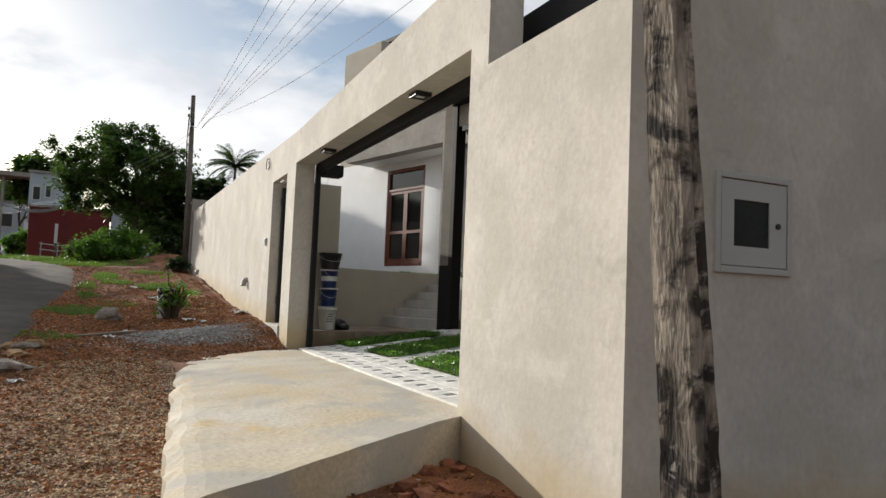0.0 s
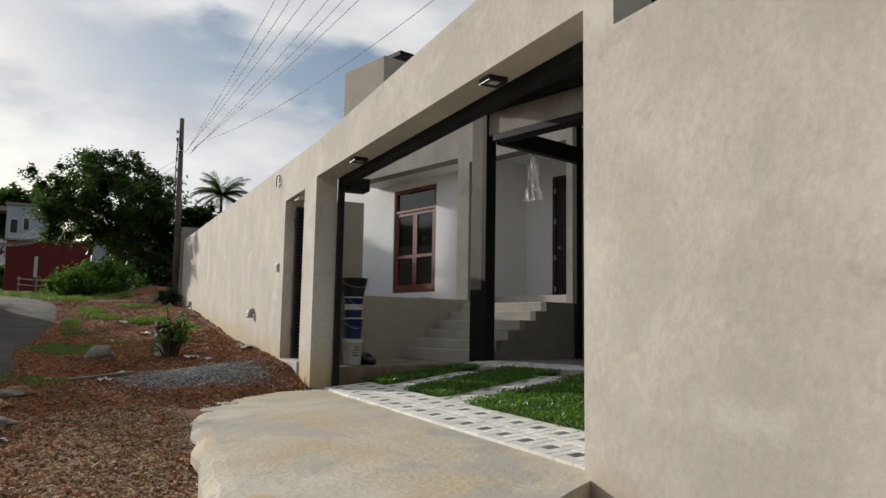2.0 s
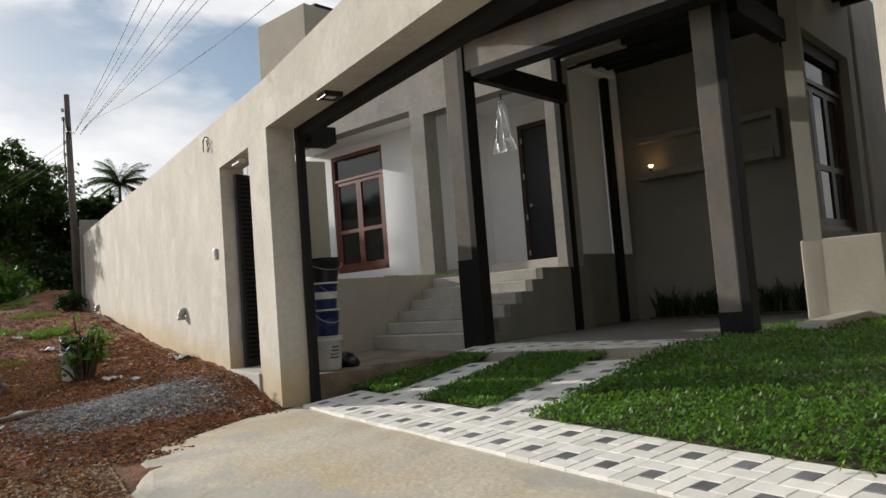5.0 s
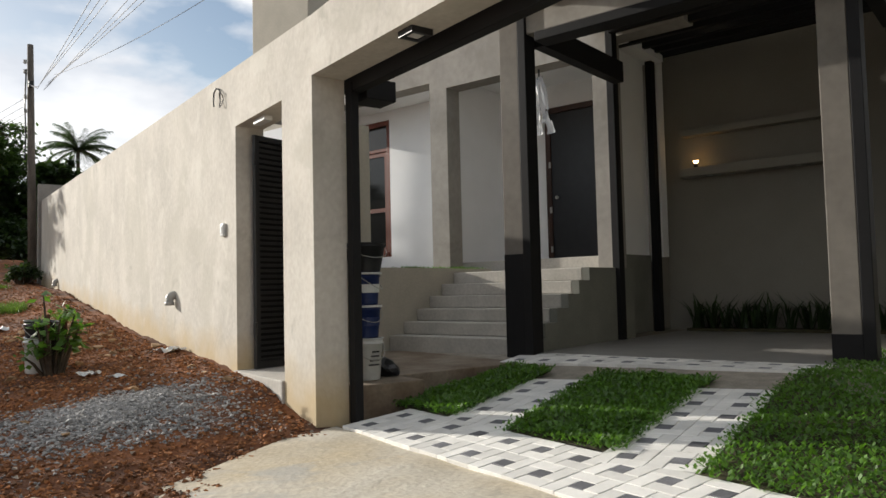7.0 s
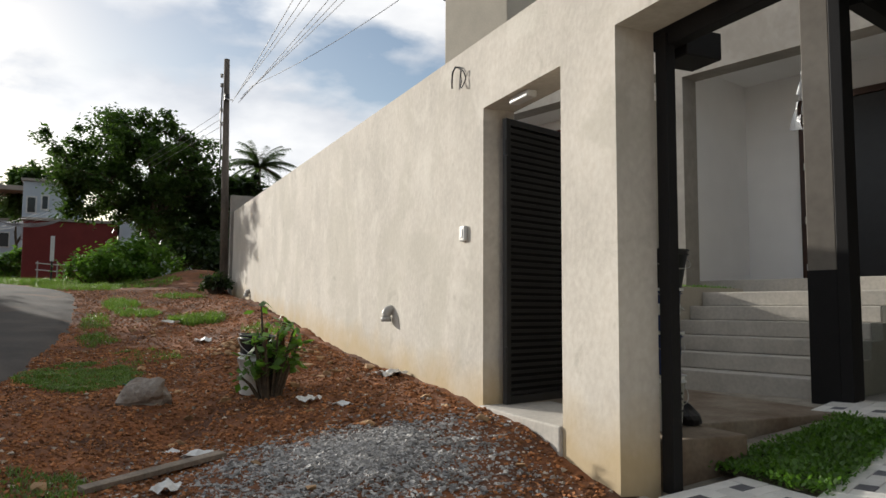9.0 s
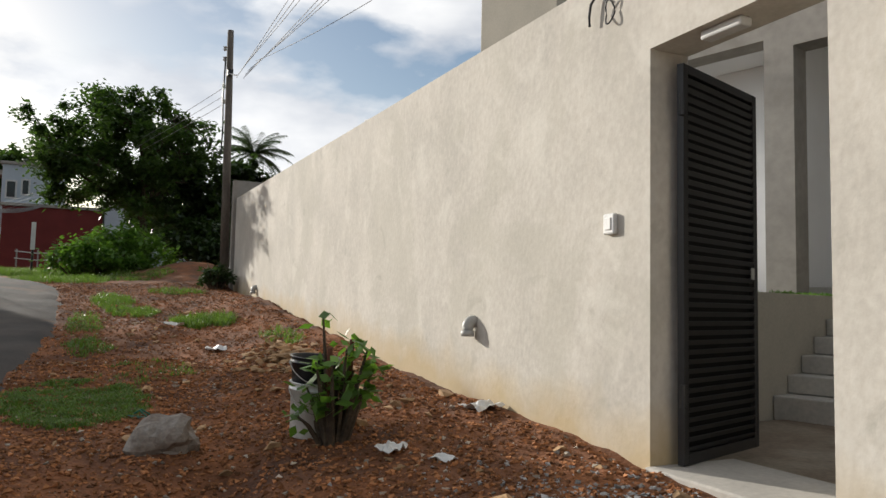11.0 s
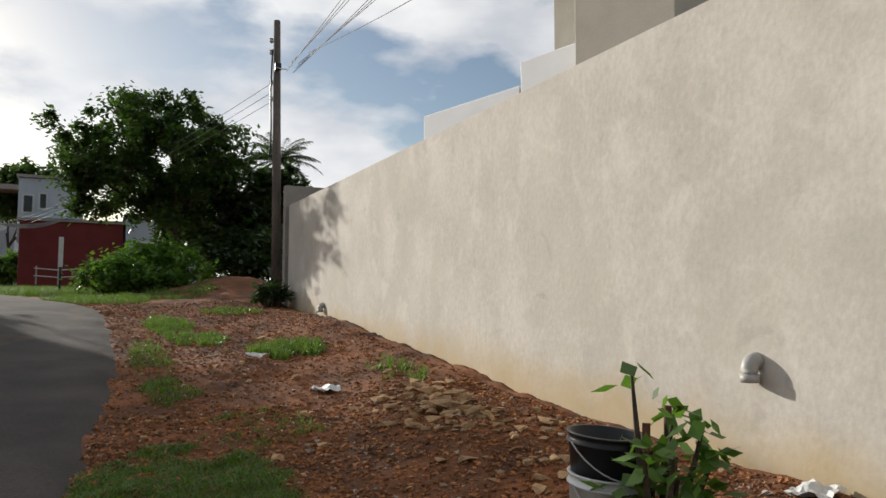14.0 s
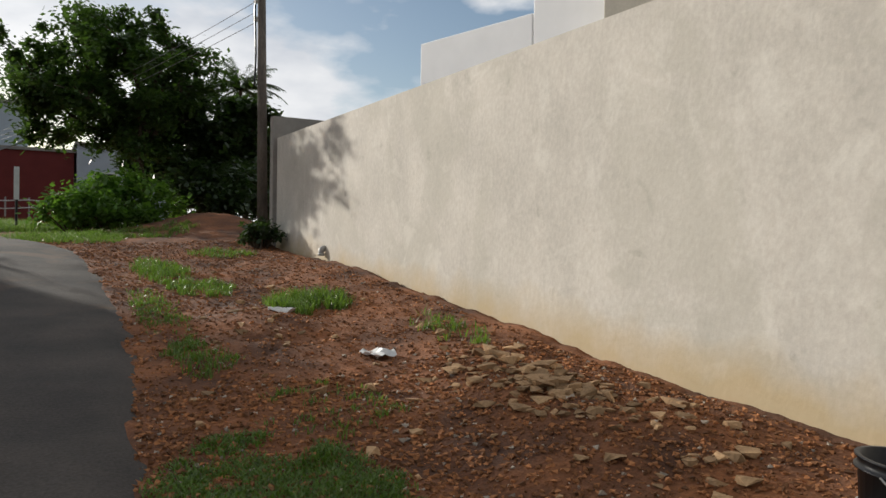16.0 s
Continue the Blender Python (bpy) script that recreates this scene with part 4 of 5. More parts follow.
stone("rock", 0.12, 13.45, 0.20, 0.15, 0.15, ROCK, "large pale weathered rock on the red soil", "rock", "", 3, 0.15, 3)
rnd = random.Random(11)
for k in range(290):
    a, r = rnd.uniform(0, 6.28), abs(rnd.gauss(0, 0.55))
    x, y = 1.42 + r * math.cos(a) * 0.55, 15.75 + r * math.sin(a) * 1.6
    s = rnd.choice((0.02, 0.025, 0.03, 0.035, 0.04, 0.05, 0.06, 0.08))
    stone("rubble_stone", min(x, 2.2), y, s * rnd.uniform(0.9, 1.5), s, s * rnd.uniform(0.3, 0.6), RUBBLE, "flat brown broken stone in the rubble heap", "stone", "rubble heap", k, 0.2, 1)
for k in range(110):
    x, y = rnd.uniform(-0.6, 2.1), rnd.uniform(10.5, 22)
    s = rnd.uniform(0.02, 0.055)
    stone("stone", x, y, s * 1.3, s, s * 0.6, RUBBLE, "small brown stone on the soil", "stone", "scattered stones", k + 100, 0.2, 1)
for k in range(60):
    x = rnd.uniform(0.7, 2.2)
    y = 3.2 + 0.7 * (x - 0.3) + rnd.uniform(-0.9, 0.05)
    s = rnd.uniform(0.03, 0.075)
    stone("brick_rubble", x, y, s * 1.5, s, s * 0.7, BRICKM, "broken red brick piece below the ramp", "rubble", "brick rubble", k + 200, 0.2, 1)
for k in range(16):
    y = rnd.uniform(4.5, 10.5)
    s = rnd.uniform(0.06, 0.14)
    stone("edge_stone", road_r(y) + rnd.uniform(0.0, 0.22), y, s * 1.5, s, s * 0.45, ROCK if k % 2 else RUBBLE, "loose stone along the crumbling road edge", "stone", "road edge stones", k + 300, 0.2, 2)


def scatter(name, n, spot, s0, s1, material, label, cat, seed, flat=0.7):
    """Countless small lumps as one mesh."""
    r = random.Random(seed)
    vs, fs = [], []
    base = [Vector(p) for p in ((1, 0, 0), (-0.5, 0.87, 0), (-0.5, -0.87, 0), (0.2, 0.1, 0.9), (0, 0, -0.6))]
    tri = [(0, 1, 3), (1, 2, 3), (2, 0, 3), (1, 0, 4), (2, 1, 4), (0, 2, 4)]
    for _ in range(n):
        x, y = spot(r)
        s = s0 + (s1 - s0) * r.random() ** 3
        q = Euler((r.uniform(-0.8, 0.8), r.uniform(-0.8, 0.8), r.uniform(0, 6.28))).to_matrix()
        c = Vector((x, y, ground_z(x, y) + s * 0.15))
        k = len(vs)
        for b in base:
            d = q @ (b * s * r.uniform(0.7, 1.25))
            vs.append(c + Vector((d.x, d.y, d.z * flat)))
        fs += [tuple(k + i for i in t) for t in tri]
    return tagged(raw(name, vs, fs, material), label, cat, kind="stuff")


def in_gravel(r):
    while True:
        a, d = r.uniform(0, 6.28), abs(r.gauss(0, 0.55))
        x, y = 1.15 + 1.0 * d * math.cos(a), 10.95 + 0.95 * d * math.sin(a)
        if -0.3 < x < 2.25 and (y > 10.2 or x < 0.75) and y > 9.3:
            return x, y


def in_verge(r):
    while True:
        y = r.uniform(2.0, 26) if r.random() < 0.6 else r.uniform(9, 17)
        x = r.uniform(road_r(y) - 0.12, 2.3 if y > 9.2 or y < 4.4 else 0.6)
        if ((x - 1.15) / 0.95) ** 2 + ((y - 10.95) / 0.8) ** 2 > 0.75 + 0.3 * r.random():
            return x, y


scatter("gravel_heap", 22000, in_gravel, 0.007, 0.024, GRAVELM, "spread heap of grey crushed gravel", "gravel", 1)
scatter("soil_clods", 110000, in_verge, 0.003, 0.027, CLODM, "loose clods and pebbles on red soil", "soil", 2)
def in_sand(r):
    y = r.uniform(1.5, 9.3)
    return min(0.75, max(road_r(y), r.gauss(0.05, 0.45))), y


scatter("tan_grit", 60000, in_sand, 0.004, 0.018, SAND, "spilled tan sand and grit beside the ramp", "sand", 6)
scatter("pale_pebbles", 3500, in_verge, 0.006, 0.03, island(mat("pale_pebble", (0.45, 0.38, 0.30), 0.9, 0.3, 20.0, 90.0, 0.2), 0.5), "scattered pale pebbles and mortar crumbs", "pebbles", 3)


def patch(x, y, rx, ry, n, h, label):
    r = random.Random(int(x * 100 + y * 10))
    sp = []
    for _ in range(n):
        a, d = r.uniform(0, 6.28), math.sqrt(r.random())
        px, py = x + rx * d * math.cos(a), y + ry * d * math.sin(a)
        if px < 2.3 and noise.noise((px * 3, py * 3, 0)) > -0.25:
            sp.append((px, py, ground_z(px, py)))
    tufts("grass_patch", sp, h, 9, GRASS, label, 0.03, "grass", 0.8, 0.004)


for x, y, rx, ry, n, h in ((-0.40, 15.15, 0.55, 0.95, 3000, 0.045), (-0.3, 17.7, 0.25, 0.5, 120, 0.08), (0.05, 22.2, 0.3, 1.2, 220, 0.12), (0.3, 20.9, 0.35, 0.7, 160, 0.10),
                           (1.15, 19.6, 0.42, 0.55, 260, 0.16), (1.25, 24.0, 0.5, 0.4, 90, 0.12), (-0.35, 19.5, 0.2, 1.4, 140, 0.07), (1.8, 17.7, 0.2, 0.7, 40, 0.12),
                           (-0.6, 11.2, 0.4, 0.5, 260, 0.05), (0.2, 16.4, 0.5, 0.5, 60, 0.07), (-0.9, 27.2, 1.0, 1.6, 500, 0.16), (0.4, 28.0, 1.2, 1.0, 300, 0.14),
                           (-2.2, 32.5, 2.0, 2.6, 1500, 0.25), (-4.0, 41, 2.6, 4.5, 1800, 0.3), (-6.6, 24, 1.6, 6.0, 1800, 0.3), (-9.5, 44, 3.0, 12.0, 1800, 0.35)):
    patch(x, y, rx, ry, n, h, "ragged patch of bright green grass on the verge")


def leaf_mass(r, spots, n, size, flat=0.5):
    """Leaves as small folded diamonds round the given (place, radius) spots."""
    vs, fs = [], []
    for _ in range(n):
        c, rad = spots[int(r.random() * len(spots))]
        d = Vector((r.gauss(0, 1), r.gauss(0, 1), r.gauss(0, 0.75)))
        p = Vector(c) + d * rad * 0.5
        a, t = r.uniform(0, 6.28), r.gauss(-0.25, 0.5)
        s = size * r.uniform(0.6, 1.4)
        f = Vector((math.cos(a) * math.cos(t), math.sin(a) * math.cos(t), math.sin(t)))
        w = Vector((-math.sin(a), math.cos(a), r.uniform(-0.6, 0.6))) * s * 0.32
        k = len(vs)
        vs += [p, p + f * s * 0.45 + w, p + f * s, p + f * s * 0.45 - w]
        fs += [(k, k + 1, k + 2), (k, k + 2, k + 3)]
    return vs, fs


def tree(name, x, y, h, spread, seed, nleaf, size, material, label, trunk_r=0.13, low=0.35, squash=1.0, z0=None, clump=0.3):
    r = random.Random(seed)
    z0 = ground_z(x, y) - 0.1 if z0 is None else z0
    e = empty(name, pose(x, y, z0), label, "tree")
    bm, tips = bmesh.new(), []

    def grow(p, d, length, rad, depth):
        pts, q = [p], p
        for _ in range(4):
            d = (d + Vector((r.gauss(0, 0.16), r.gauss(0, 0.16), r.gauss(0.03, 0.08)))).normalized()
            q = q + d * length / 4
            pts.append(q)
        tube(pts, [rad * (1 - 0.11 * i) for i in range(5)], 7 if depth < 2 else 5, bm)
        if depth >= 2:
            tips.append((pts[2], clump * h * 0.16)), tips.append((q, clump * h * 0.2))
        if depth < 4:
            for _ in range(r.choice((3, 4)) if depth < 2 else r.choice((2, 3))):
                a = r.uniform(0, 6.28)
                k = r.uniform(0.35, 1.0) * spread
                nd = (d * 0.7 + Vector((math.cos(a) * k, math.sin(a) * k, r.uniform(-0.1, 0.55) * squash))).normalized()
                grow(pts[r.choice((2, 3, 4))], nd, length * r.uniform(0.62, 0.82), rad * 0.55, depth + 1)
    grow(Vector((0, 0, 0)), Vector((0, 0, 1)), h * low, trunk_r, 0)
    m = max(p.z for p, _ in tips)
    f = h / m
    for v in bm.verts:
        v.co.z *= f if v.co.z > 0 else 1
    tips = [(Vector((p.x, p.y, p.z * f)), q) for p, q in tips]
    part("trunk", bm, BARK, e)
    vs, fs = leaf_mass(r, tips, nleaf, size)
    tagged(raw("crown", vs, fs, material, e), kind="stuff")
    return e


def crown_tree(x, y, h, centre, radii, nleaf, size, material, label, seed):
    """A tree whose limbs reach out to clumps of leaves filling an uneven crown."""
    r = random.Random(seed)
    e = empty("tree", pose(x, y, ground_z(x, y) - 0.1), label, "tree")
    bm, c = bmesh.new(), Vector(centre)
    fork = Vector((c.x * 0.25, 0, max(0.8, c.z - radii[2] * 0.95)))
    tube([(0, 0, 0), fork * 0.5 + Vector((0.06, 0, 0)), fork], [0.17, 0.14, 0.12], 9, bm)
    limbs = []
    for k in range(9):
        a = k * 2.4 + r.uniform(-0.4, 0.4)
        t = c + Vector((math.cos(a) * radii[0] * 0.55, math.sin(a) * radii[1] * 0.55, r.uniform(-0.4, 0.75) * radii[2]))
        q = fork.lerp(t, 0.5) + Vector((r.gauss(0, 0.15), r.gauss(0, 0.15), 0.2))
        tube([fork, q, t], [0.08, 0.055, 0.03], 6, bm)
        limbs.append((q, t))
    spots = []
    while len(spots) < 340:
        d = Vector((r.uniform(-1, 1), r.uniform(-1, 1), r.uniform(-1, 1)))
        lim = 0.93 + 0.5 * noise.noise(d * 2.5 + Vector((seed, 0, 0)))
        if d.length > lim or d.length < 0.3:
            continue
        p = c + Vector((d.x * radii[0], d.y * radii[1], d.z * radii[2]))
        q = min((m for pair in limbs for m in pair), key=lambda m: (m - p).length)
        tube([q, q.lerp(p, 0.5) + Vector((0, 0, 0.08)), p], [0.025, 0.016, 0.008], 5, bm)
        spots.append((p, r.uniform(0.45, 1.1) * radii[0] * 0.14))
        spots.append((q.lerp(p, 0.7), radii[0] * 0.1))
    part("trunk", bm, BARK, e)
    vs, fs = leaf_mass(r, spots, nleaf, size)
    tagged(raw("crown", vs, fs, material, e), kind="stuff")
    return e


def bush(name, x, y, rx, ry, h, n, size, material, label, seed, cat="bush"):
    r = random.Random(seed)
    z0 = ground_z(x, y)
    e = empty(name, pose(x, y, z0), label, cat)
    spots, bm = [], bmesh.new()
    for _ in range(26):
        a, d = r.uniform(0, 6.28), math.sqrt(r.random())
        tx, ty = rx * d * math.cos(a), ry * d * math.sin(a)
        tz = h * r.uniform(0.25, 1.0) * (1 - 0.45 * d * d)
        spots.append((Vector((tx, ty, tz)), 0.28 * min(rx, h)))
        tube([(tx * 0.3, ty * 0.3, -0.05), (tx * 0.7, ty * 0.7, tz * 0.6), (tx, ty, tz)], [0.02, 0.014, 0.006], 5, bm)
    tagged(part("stem_tangle", bm, BARK, e), kind="stuff")
    vs, fs = leaf_mass(r, spots, n, size)
    tagged(raw("leaves", vs, fs, material, e), kind="stuff")
    return e


# the shrub in the soil with its stakes, the bucket behind it
sb = bush("shrub", 1.06, 13.14, 0.27, 0.24, 0.80, 330, 0.085, LEAFB, "leafy green shrub planted beside wooden stakes", 4, "shrub")
for dx, dy, hh in ((-0.06, -0.02, 0.55), (0.10, 0.04, 0.60), (0.02, 0.1, 0.42)):
    part("stake", tube([(dx, dy, -0.05), (dx + 0.02, dy, hh)], 0.016, 7), mat("brown_stake", (0.13, 0.05, 0.03), 0.9), sb, "brown wooden stake")
b3 = bucket("bucket", pose(0.97, 13.36, ground_z(0.97, 13.36) - 0.02, 4, 3, 0), 0.34, 0.115, 0.14, WHITEP, "white plastic bucket stained with cement")
bucket("bucket", pose(0.975, 13.355, ground_z(0.97, 13.36) + 0.18, 4, 3, 0), 0.30, 0.11, 0.145, DARKP, "black plastic bucket nested in a white one")
sl = empty("slipper", pose(0.08, 14.4, ground_z(0.08, 14.4) + 0.01, 8, 0, 70), "green rubber slipper lying on the soil", "slipper")
bm = bmesh.new()
loop = [bm.verts.new((0.045 * math.cos(a) * (1.0 + 0.2 * math.sin(a)), 0.125 * math.sin(a), 0)) for a in np.linspace(0, 6.2832, 25)[:-1]]
bm.faces.new(loop)
bmesh.ops.solidify(bm, geom=bm.faces[:], thickness=0.018)
part("sole", bm, GREENP, sl)
part("strap", tube([(-0.04, -0.02, 0.02), (-0.02, 0.04, 0.05), (0, 0.075, 0.02), (0.02, 0.04, 0.05), (0.04, -0.02, 0.02)], 0.006, 6), GREENP, sl)


def litter(x, y, s, material, label, seed):
    bm = bmesh.new()
    bmesh.ops.create_grid(bm, x_segments=8, y_segments=8, size=s)
    for v in bm.verts:
        v.co = Vector((v.co.x * 1.4, v.co.y, 0.25 * s + 0.5 * s * noise.noise(v.co * 14 / (s * 10) + Vector((seed, 0, 0))) + 0.2 * s * noise.noise(v.co * 60 + Vector((seed, 3, 0)))))
    bmesh.ops.solidify(bm, geom=bm.faces[:], thickness=0.003)
    tagged(link("litter", bm, material, None, pose(x, y, ground_z(x, y) + 0.012, 0, 0, seed * 50)), label, "litter", "litter")


for k, (x, y, s) in enumerate(((1.31, 12.8, 0.07), (0.25, 12.2, 0.05), (0.36, 11.6, 0.07), (2.2, 13.35, 0.10), (0.12, 10.95, 0.06), (1.5, 12.5, 0.05), (0.7, 19.0, 0.09), (-0.7, 8.1, 0.05), (1.0, 17.4, 0.10))):
    litter(x, y, s, WHITEP, "crumpled scrap of white plastic on the soil", k + 1)
tagged(link("plank", box((-0.42, -0.04, 0), (0.42, 0.04, 0.03), 0.004), mat("weathered_plank", (0.27, 0.22, 0.17), 0.9, 0.4, 8, 60, 0.3), None,
            pose(0.1, 11.3, ground_z(0.1, 11.3) + 0.03, 3, -4, 28)), "short weathered wooden plank on the soil", "plank")

# ---------------------------------------------------------------- far along the lane
crown_tree(1.25, 33.6, 6.5, (-0.75, 0, 4.0), (2.75, 2.3, 2.1), 40000, 0.14, LEAF, "broad leafy roadside tree with dark trunk", 9)
crown_tree(-9.9, 33.0, 6.0, (0, 0, 4.0), (2.9, 2.9, 1.7), 16000, 0.24, LEAF, "spreading tree on the far side of the lane", 10)
crown_tree(-8.2, 27.5, 5.0, (0, 0, 3.2), (2.2, 2.4, 1.5), 12000, 0.22, LEAF, "low spreading tree across the lane", 12)
crown_tree(-11.6, 40.0, 7.0, (0, 0, 2.6), (3.0, 3.0, 1.7), 14000, 0.26, LEAF, "tall spreading tree across the lane", 13)
crown_tree(3.0, 35.0, 5.0, (0, 0, 2.7), (2.3, 1.8, 2.1), 22000, 0.22, LEAFD, "dense dark tree behind the far corner", 21)
crown_tree(5.6, 37.0, 4.0, (0, 0, 2.2), (2.0, 1.6, 1.6), 12000, 0.22, LEAFD, "dark tree behind the boundary wall", 23)
bush("bush", 0.35, 31.2, 1.3, 1.0, 1.4, 4600, 0.15, LEAFB, "bright tangled green bush under the tree", 31)
bush("bush", -0.5, 30.4, 0.8, 0.6, 0.9, 2000, 0.13, LEAFB, "low bright green bush at the lane side", 32)
bush("bush", 2.15, 25.2, 0.35, 0.5, 0.5, 900, 0.10, LEAFD, "dark low bush at the foot of the pole", 33)
bush("bush", 2.9, 32.0, 1.8, 1.2, 1.9, 4500, 0.17, LEAFD, "dark bush in the shade behind the mound", 34)
bush("bush", -4.8, 52, 0.8, 1.0, 1.9, 2500, 0.22, LEAFB, "green hedge bush before the maroon wall", 35)
bush("bush", -13.0, 58, 1.6, 4.0, 2.2, 3500, 0.28, LEAFB, "roadside hedge bush along the lane", 36)
for k, (x, y, h) in enumerate(((-12, 45, 5.0), (-14, 60, 6.5), (-20, 90, 11), (-28, 120, 12), (-14, 115, 11), (-8, 84, 8), (-38, 110, 12), (-24, 70, 8), (-6.5, 72, 9.0), (-50, 120, 14), (-13.5, 76, 6), (-16.5, 88, 7), (-21, 104, 8), (-18, 120, 9), (-12, 92, 7))):
    tree("tree", x, y, h, 0.95, 40 + k, 5200, 0.055 * h, LEAF, "hazy roadside tree far down the lane", 0.14, 0.3, 0.8)


def palm(x, y, z0, h, seed):
    r = random.Random(seed)
    e = empty("palm_tree", pose(x, y, z0), "tall coconut palm with drooping fronds", "palm")
    part("trunk", tube([(0.3, 0, 0), (0.2, 0, h * 0.4), (0, 0, h * 0.8), (0, 0, h)], [0.16, 0.13, 0.11, 0.09], 10), BARK, e)
    vs, fs = [], []
    for k in range(44):
        a, up = k * 2.4 + r.uniform(-0.2, 0.2), r.uniform(-0.35, 1.4)
        L, d = r.uniform(1.7, 2.4), Vector((math.cos(a), math.sin(a), 0))
        p, el = Vector((0, 0, h)), up
        pts = [p.copy()]
        for _ in range(12):
            p = p + (d * math.cos(el) + Vector((0, 0, math.sin(el)))) * L / 12
            el -= 0.1
            pts.append(p.copy())
        side = Vector((-d.y, d.x, 0))
        for i in range(1, 13):
            for s in (-1, 1):
                for q in (0.0, 0.33, 0.66):
                    b = pts[i - 1].lerp(pts[i], q)
                    ln = 0.48 * math.sin(0.35 + 2.5 * i / 13)
                    t = b + (side * s * 0.75 + d * 0.45 + Vector((0, 0, -0.45 + r.uniform(-0.2, 0.15)))).normalized() * ln
                    w = d * 0.026
                    j = len(vs)
                    vs += [b - w, b + w, t]
                    fs.append((j, j + 1, j + 2))
    tagged(raw("fronds", vs, fs, LEAFD, e), kind="stuff")


palm(7.0, 47.0, 2.2, 6.4, 3)

# utility pole with its wires
up = empty("utility_pole", pose(2.45, 26.15, 1.2, 0.0, -0.8, 0), "weathered concrete utility pole with sagging wires", "utility pole")
part("shaft", tube([(0, 0, 0), (0, 0, 3.0), (0, 0, 6.15)], [0.105, 0.09, 0.07], 12), POLEM, up, "", None, True)
part("bracket", box((-0.06, -0.16, 5.05), (0.06, 0.02, 5.2), 0.01), DARKP, up)
for z in (4.4, 4.75, 5.4, 5.65):
    part("insulator", lathe([(0.03, 0), (0.045, 0.03), (0.03, 0.06), (0.045, 0.09), (0.0, 0.10)], 12), GREYP, up, "", pose(-0.12, -0.02, z))
part("service_cable", tube([(-0.1, -0.05, 5.5), (-0.14, -0.04, 4.6), (-0.12, -0.02, 3.8), (-0.15, -0.02, 3.2)], 0.02, 6), DARKP, up)


def wire(a, b, sag, r, group, label="thin sagging overhead electric wire"):
    a, b = Vector(a), Vector(b)
    pts = [a.lerp(b, t) - Vector((0, 0, sag * 4 * t * (1 - t))) for t in np.linspace(0, 1, 26)]
    tagged(link("overhead_wire", tube(pts, r, 5), WIREM), label, "cable", group)


for k in range(6):
    wire((2.45 + 0.05 * k, 25.6, 6.1 + 0.10 * (k % 3)), (3.2 + 0.75 * k, -8.0, 9.4 + 0.12 * k), 0.5 + 0.06 * k, 0.007, "street wires")
wire((2.75, 25.0, 6.35), (7.0, 0.0, 8.7), 1.25, 0.006, "street wires")
wire((2.3, 26.1, 6.35), (2.45, 25.6, 6.15), 0.02, 0.014, "street wires")
for k in range(3):
    wire((2.28, 26.2, 5.6 + 0.2 * k), (-9.0 - 0.3 * k, 66.0, 6.2 + 0.22 * k), 0.9 + 0.12 * k, 0.006, "lane wires")
for k in range(5):
    wire((-6.4, 50, 5.5 + 0.1 * k), (-0.6, 44.0, 5.6 + 0.12 * k), 0.6 + 0.15 * k, 0.016, "lane wires")
p2 = empty("utility_pole", pose(-6.3, 50.5, 2.2), "thin grey utility pole down the lane", "utility pole")
part("shaft", tube([(0, 0, 0), (0, 0, 4.0)], [0.14, 0.11], 10), GREYP, p2)

# marker sign
sg = empty("marker_post", pose(-1.75, 31.6, ground_z(-1.75, 31.6) - 0.05), "thin dark post with a narrow white plate", "sign")
part("post", tube([(0, 0, 0), (0, 0, 1.2)], 0.03, 8), DARKP, sg)
part("plate", box((-0.055, -0.05, 0.75), (0.055, -0.032, 1.5), 0.004), WHITEP, sg)
# low rail fence before the maroon wall
fe = empty("fence", pose(-1.6, 45, 2.3), "low pale rail fence before the maroon wall", "fence")
for k in range(5):
    part("post", box((k * 0.8 - 1.6, -0.03, 0), (k * 0.8 - 1.54, 0.03, 0.75)), GREYP, fe)
for z in (0.35, 0.65):
    part("rail", tube([(-1.65, -0.05, z), (-0.8, -0.05, z - 0.06), (0, -0.05, z), (0.8, -0.05, z - 0.05), (1.65, -0.05, z)], 0.025, 6), WHITEP, fe)


# maroon building with its white upper storey
def building(name, m, w, d, h, material, label, storeys, wins=()):
    e = empty(name, m, label, "building")
    part("wall", box((0, 0, -1.0), (w, d, h), 0.02), material, e)
    part("roof", box((-0.1, -0.1, h + 0.002), (w + 0.1, d + 0.1, h + 0.14), 0.01), CEMENT, e)
    for x, z, ww, hh in wins:
        q = part("window", box((x, -0.04, z), (x + ww, -0.003, z + hh), 0.01), WHITEP, e)
        part("pane", box((x + 0.08, -0.055, z + 0.08), (x + ww - 0.08, -0.042, z + hh - 0.08)), GLASS, q)
    return e


building("building", pose(-4.1, 48, 2.3), 4.2, 7, 2.9, REDW, "maroon painted lower building by the lane", 1)
building("building", pose(-4.3, 49.2, 5.35), 2.6, 5, 1.95, BLUEW, "white painted upper block above the maroon building", 1, ((0.15, 0.3, 0.5, 0.9), (0.8, 0.5, 0.4, 0.8)))
building("building", pose(0.2, 47.5, 2.3), 4.0, 7, 3.2, BLUEW, "pale blue-grey building behind the tree", 1, ((0.6, 1.0, 1.0, 1.1),))
building("building", pose(-11.0, 78, 3.0), 4.0, 7, 5.2, BLUEW, "white two-storey house down the lane", 2, ((0.4, 2.9, 0.9, 1.3), (1.8, 2.9, 1.3, 1.3), (0.6, 0.4, 1.0, 1.3)))
cn = empty("canopy", pose(-8.4, 68, 3.0), "flat raised roof canopy on thin posts", "canopy")
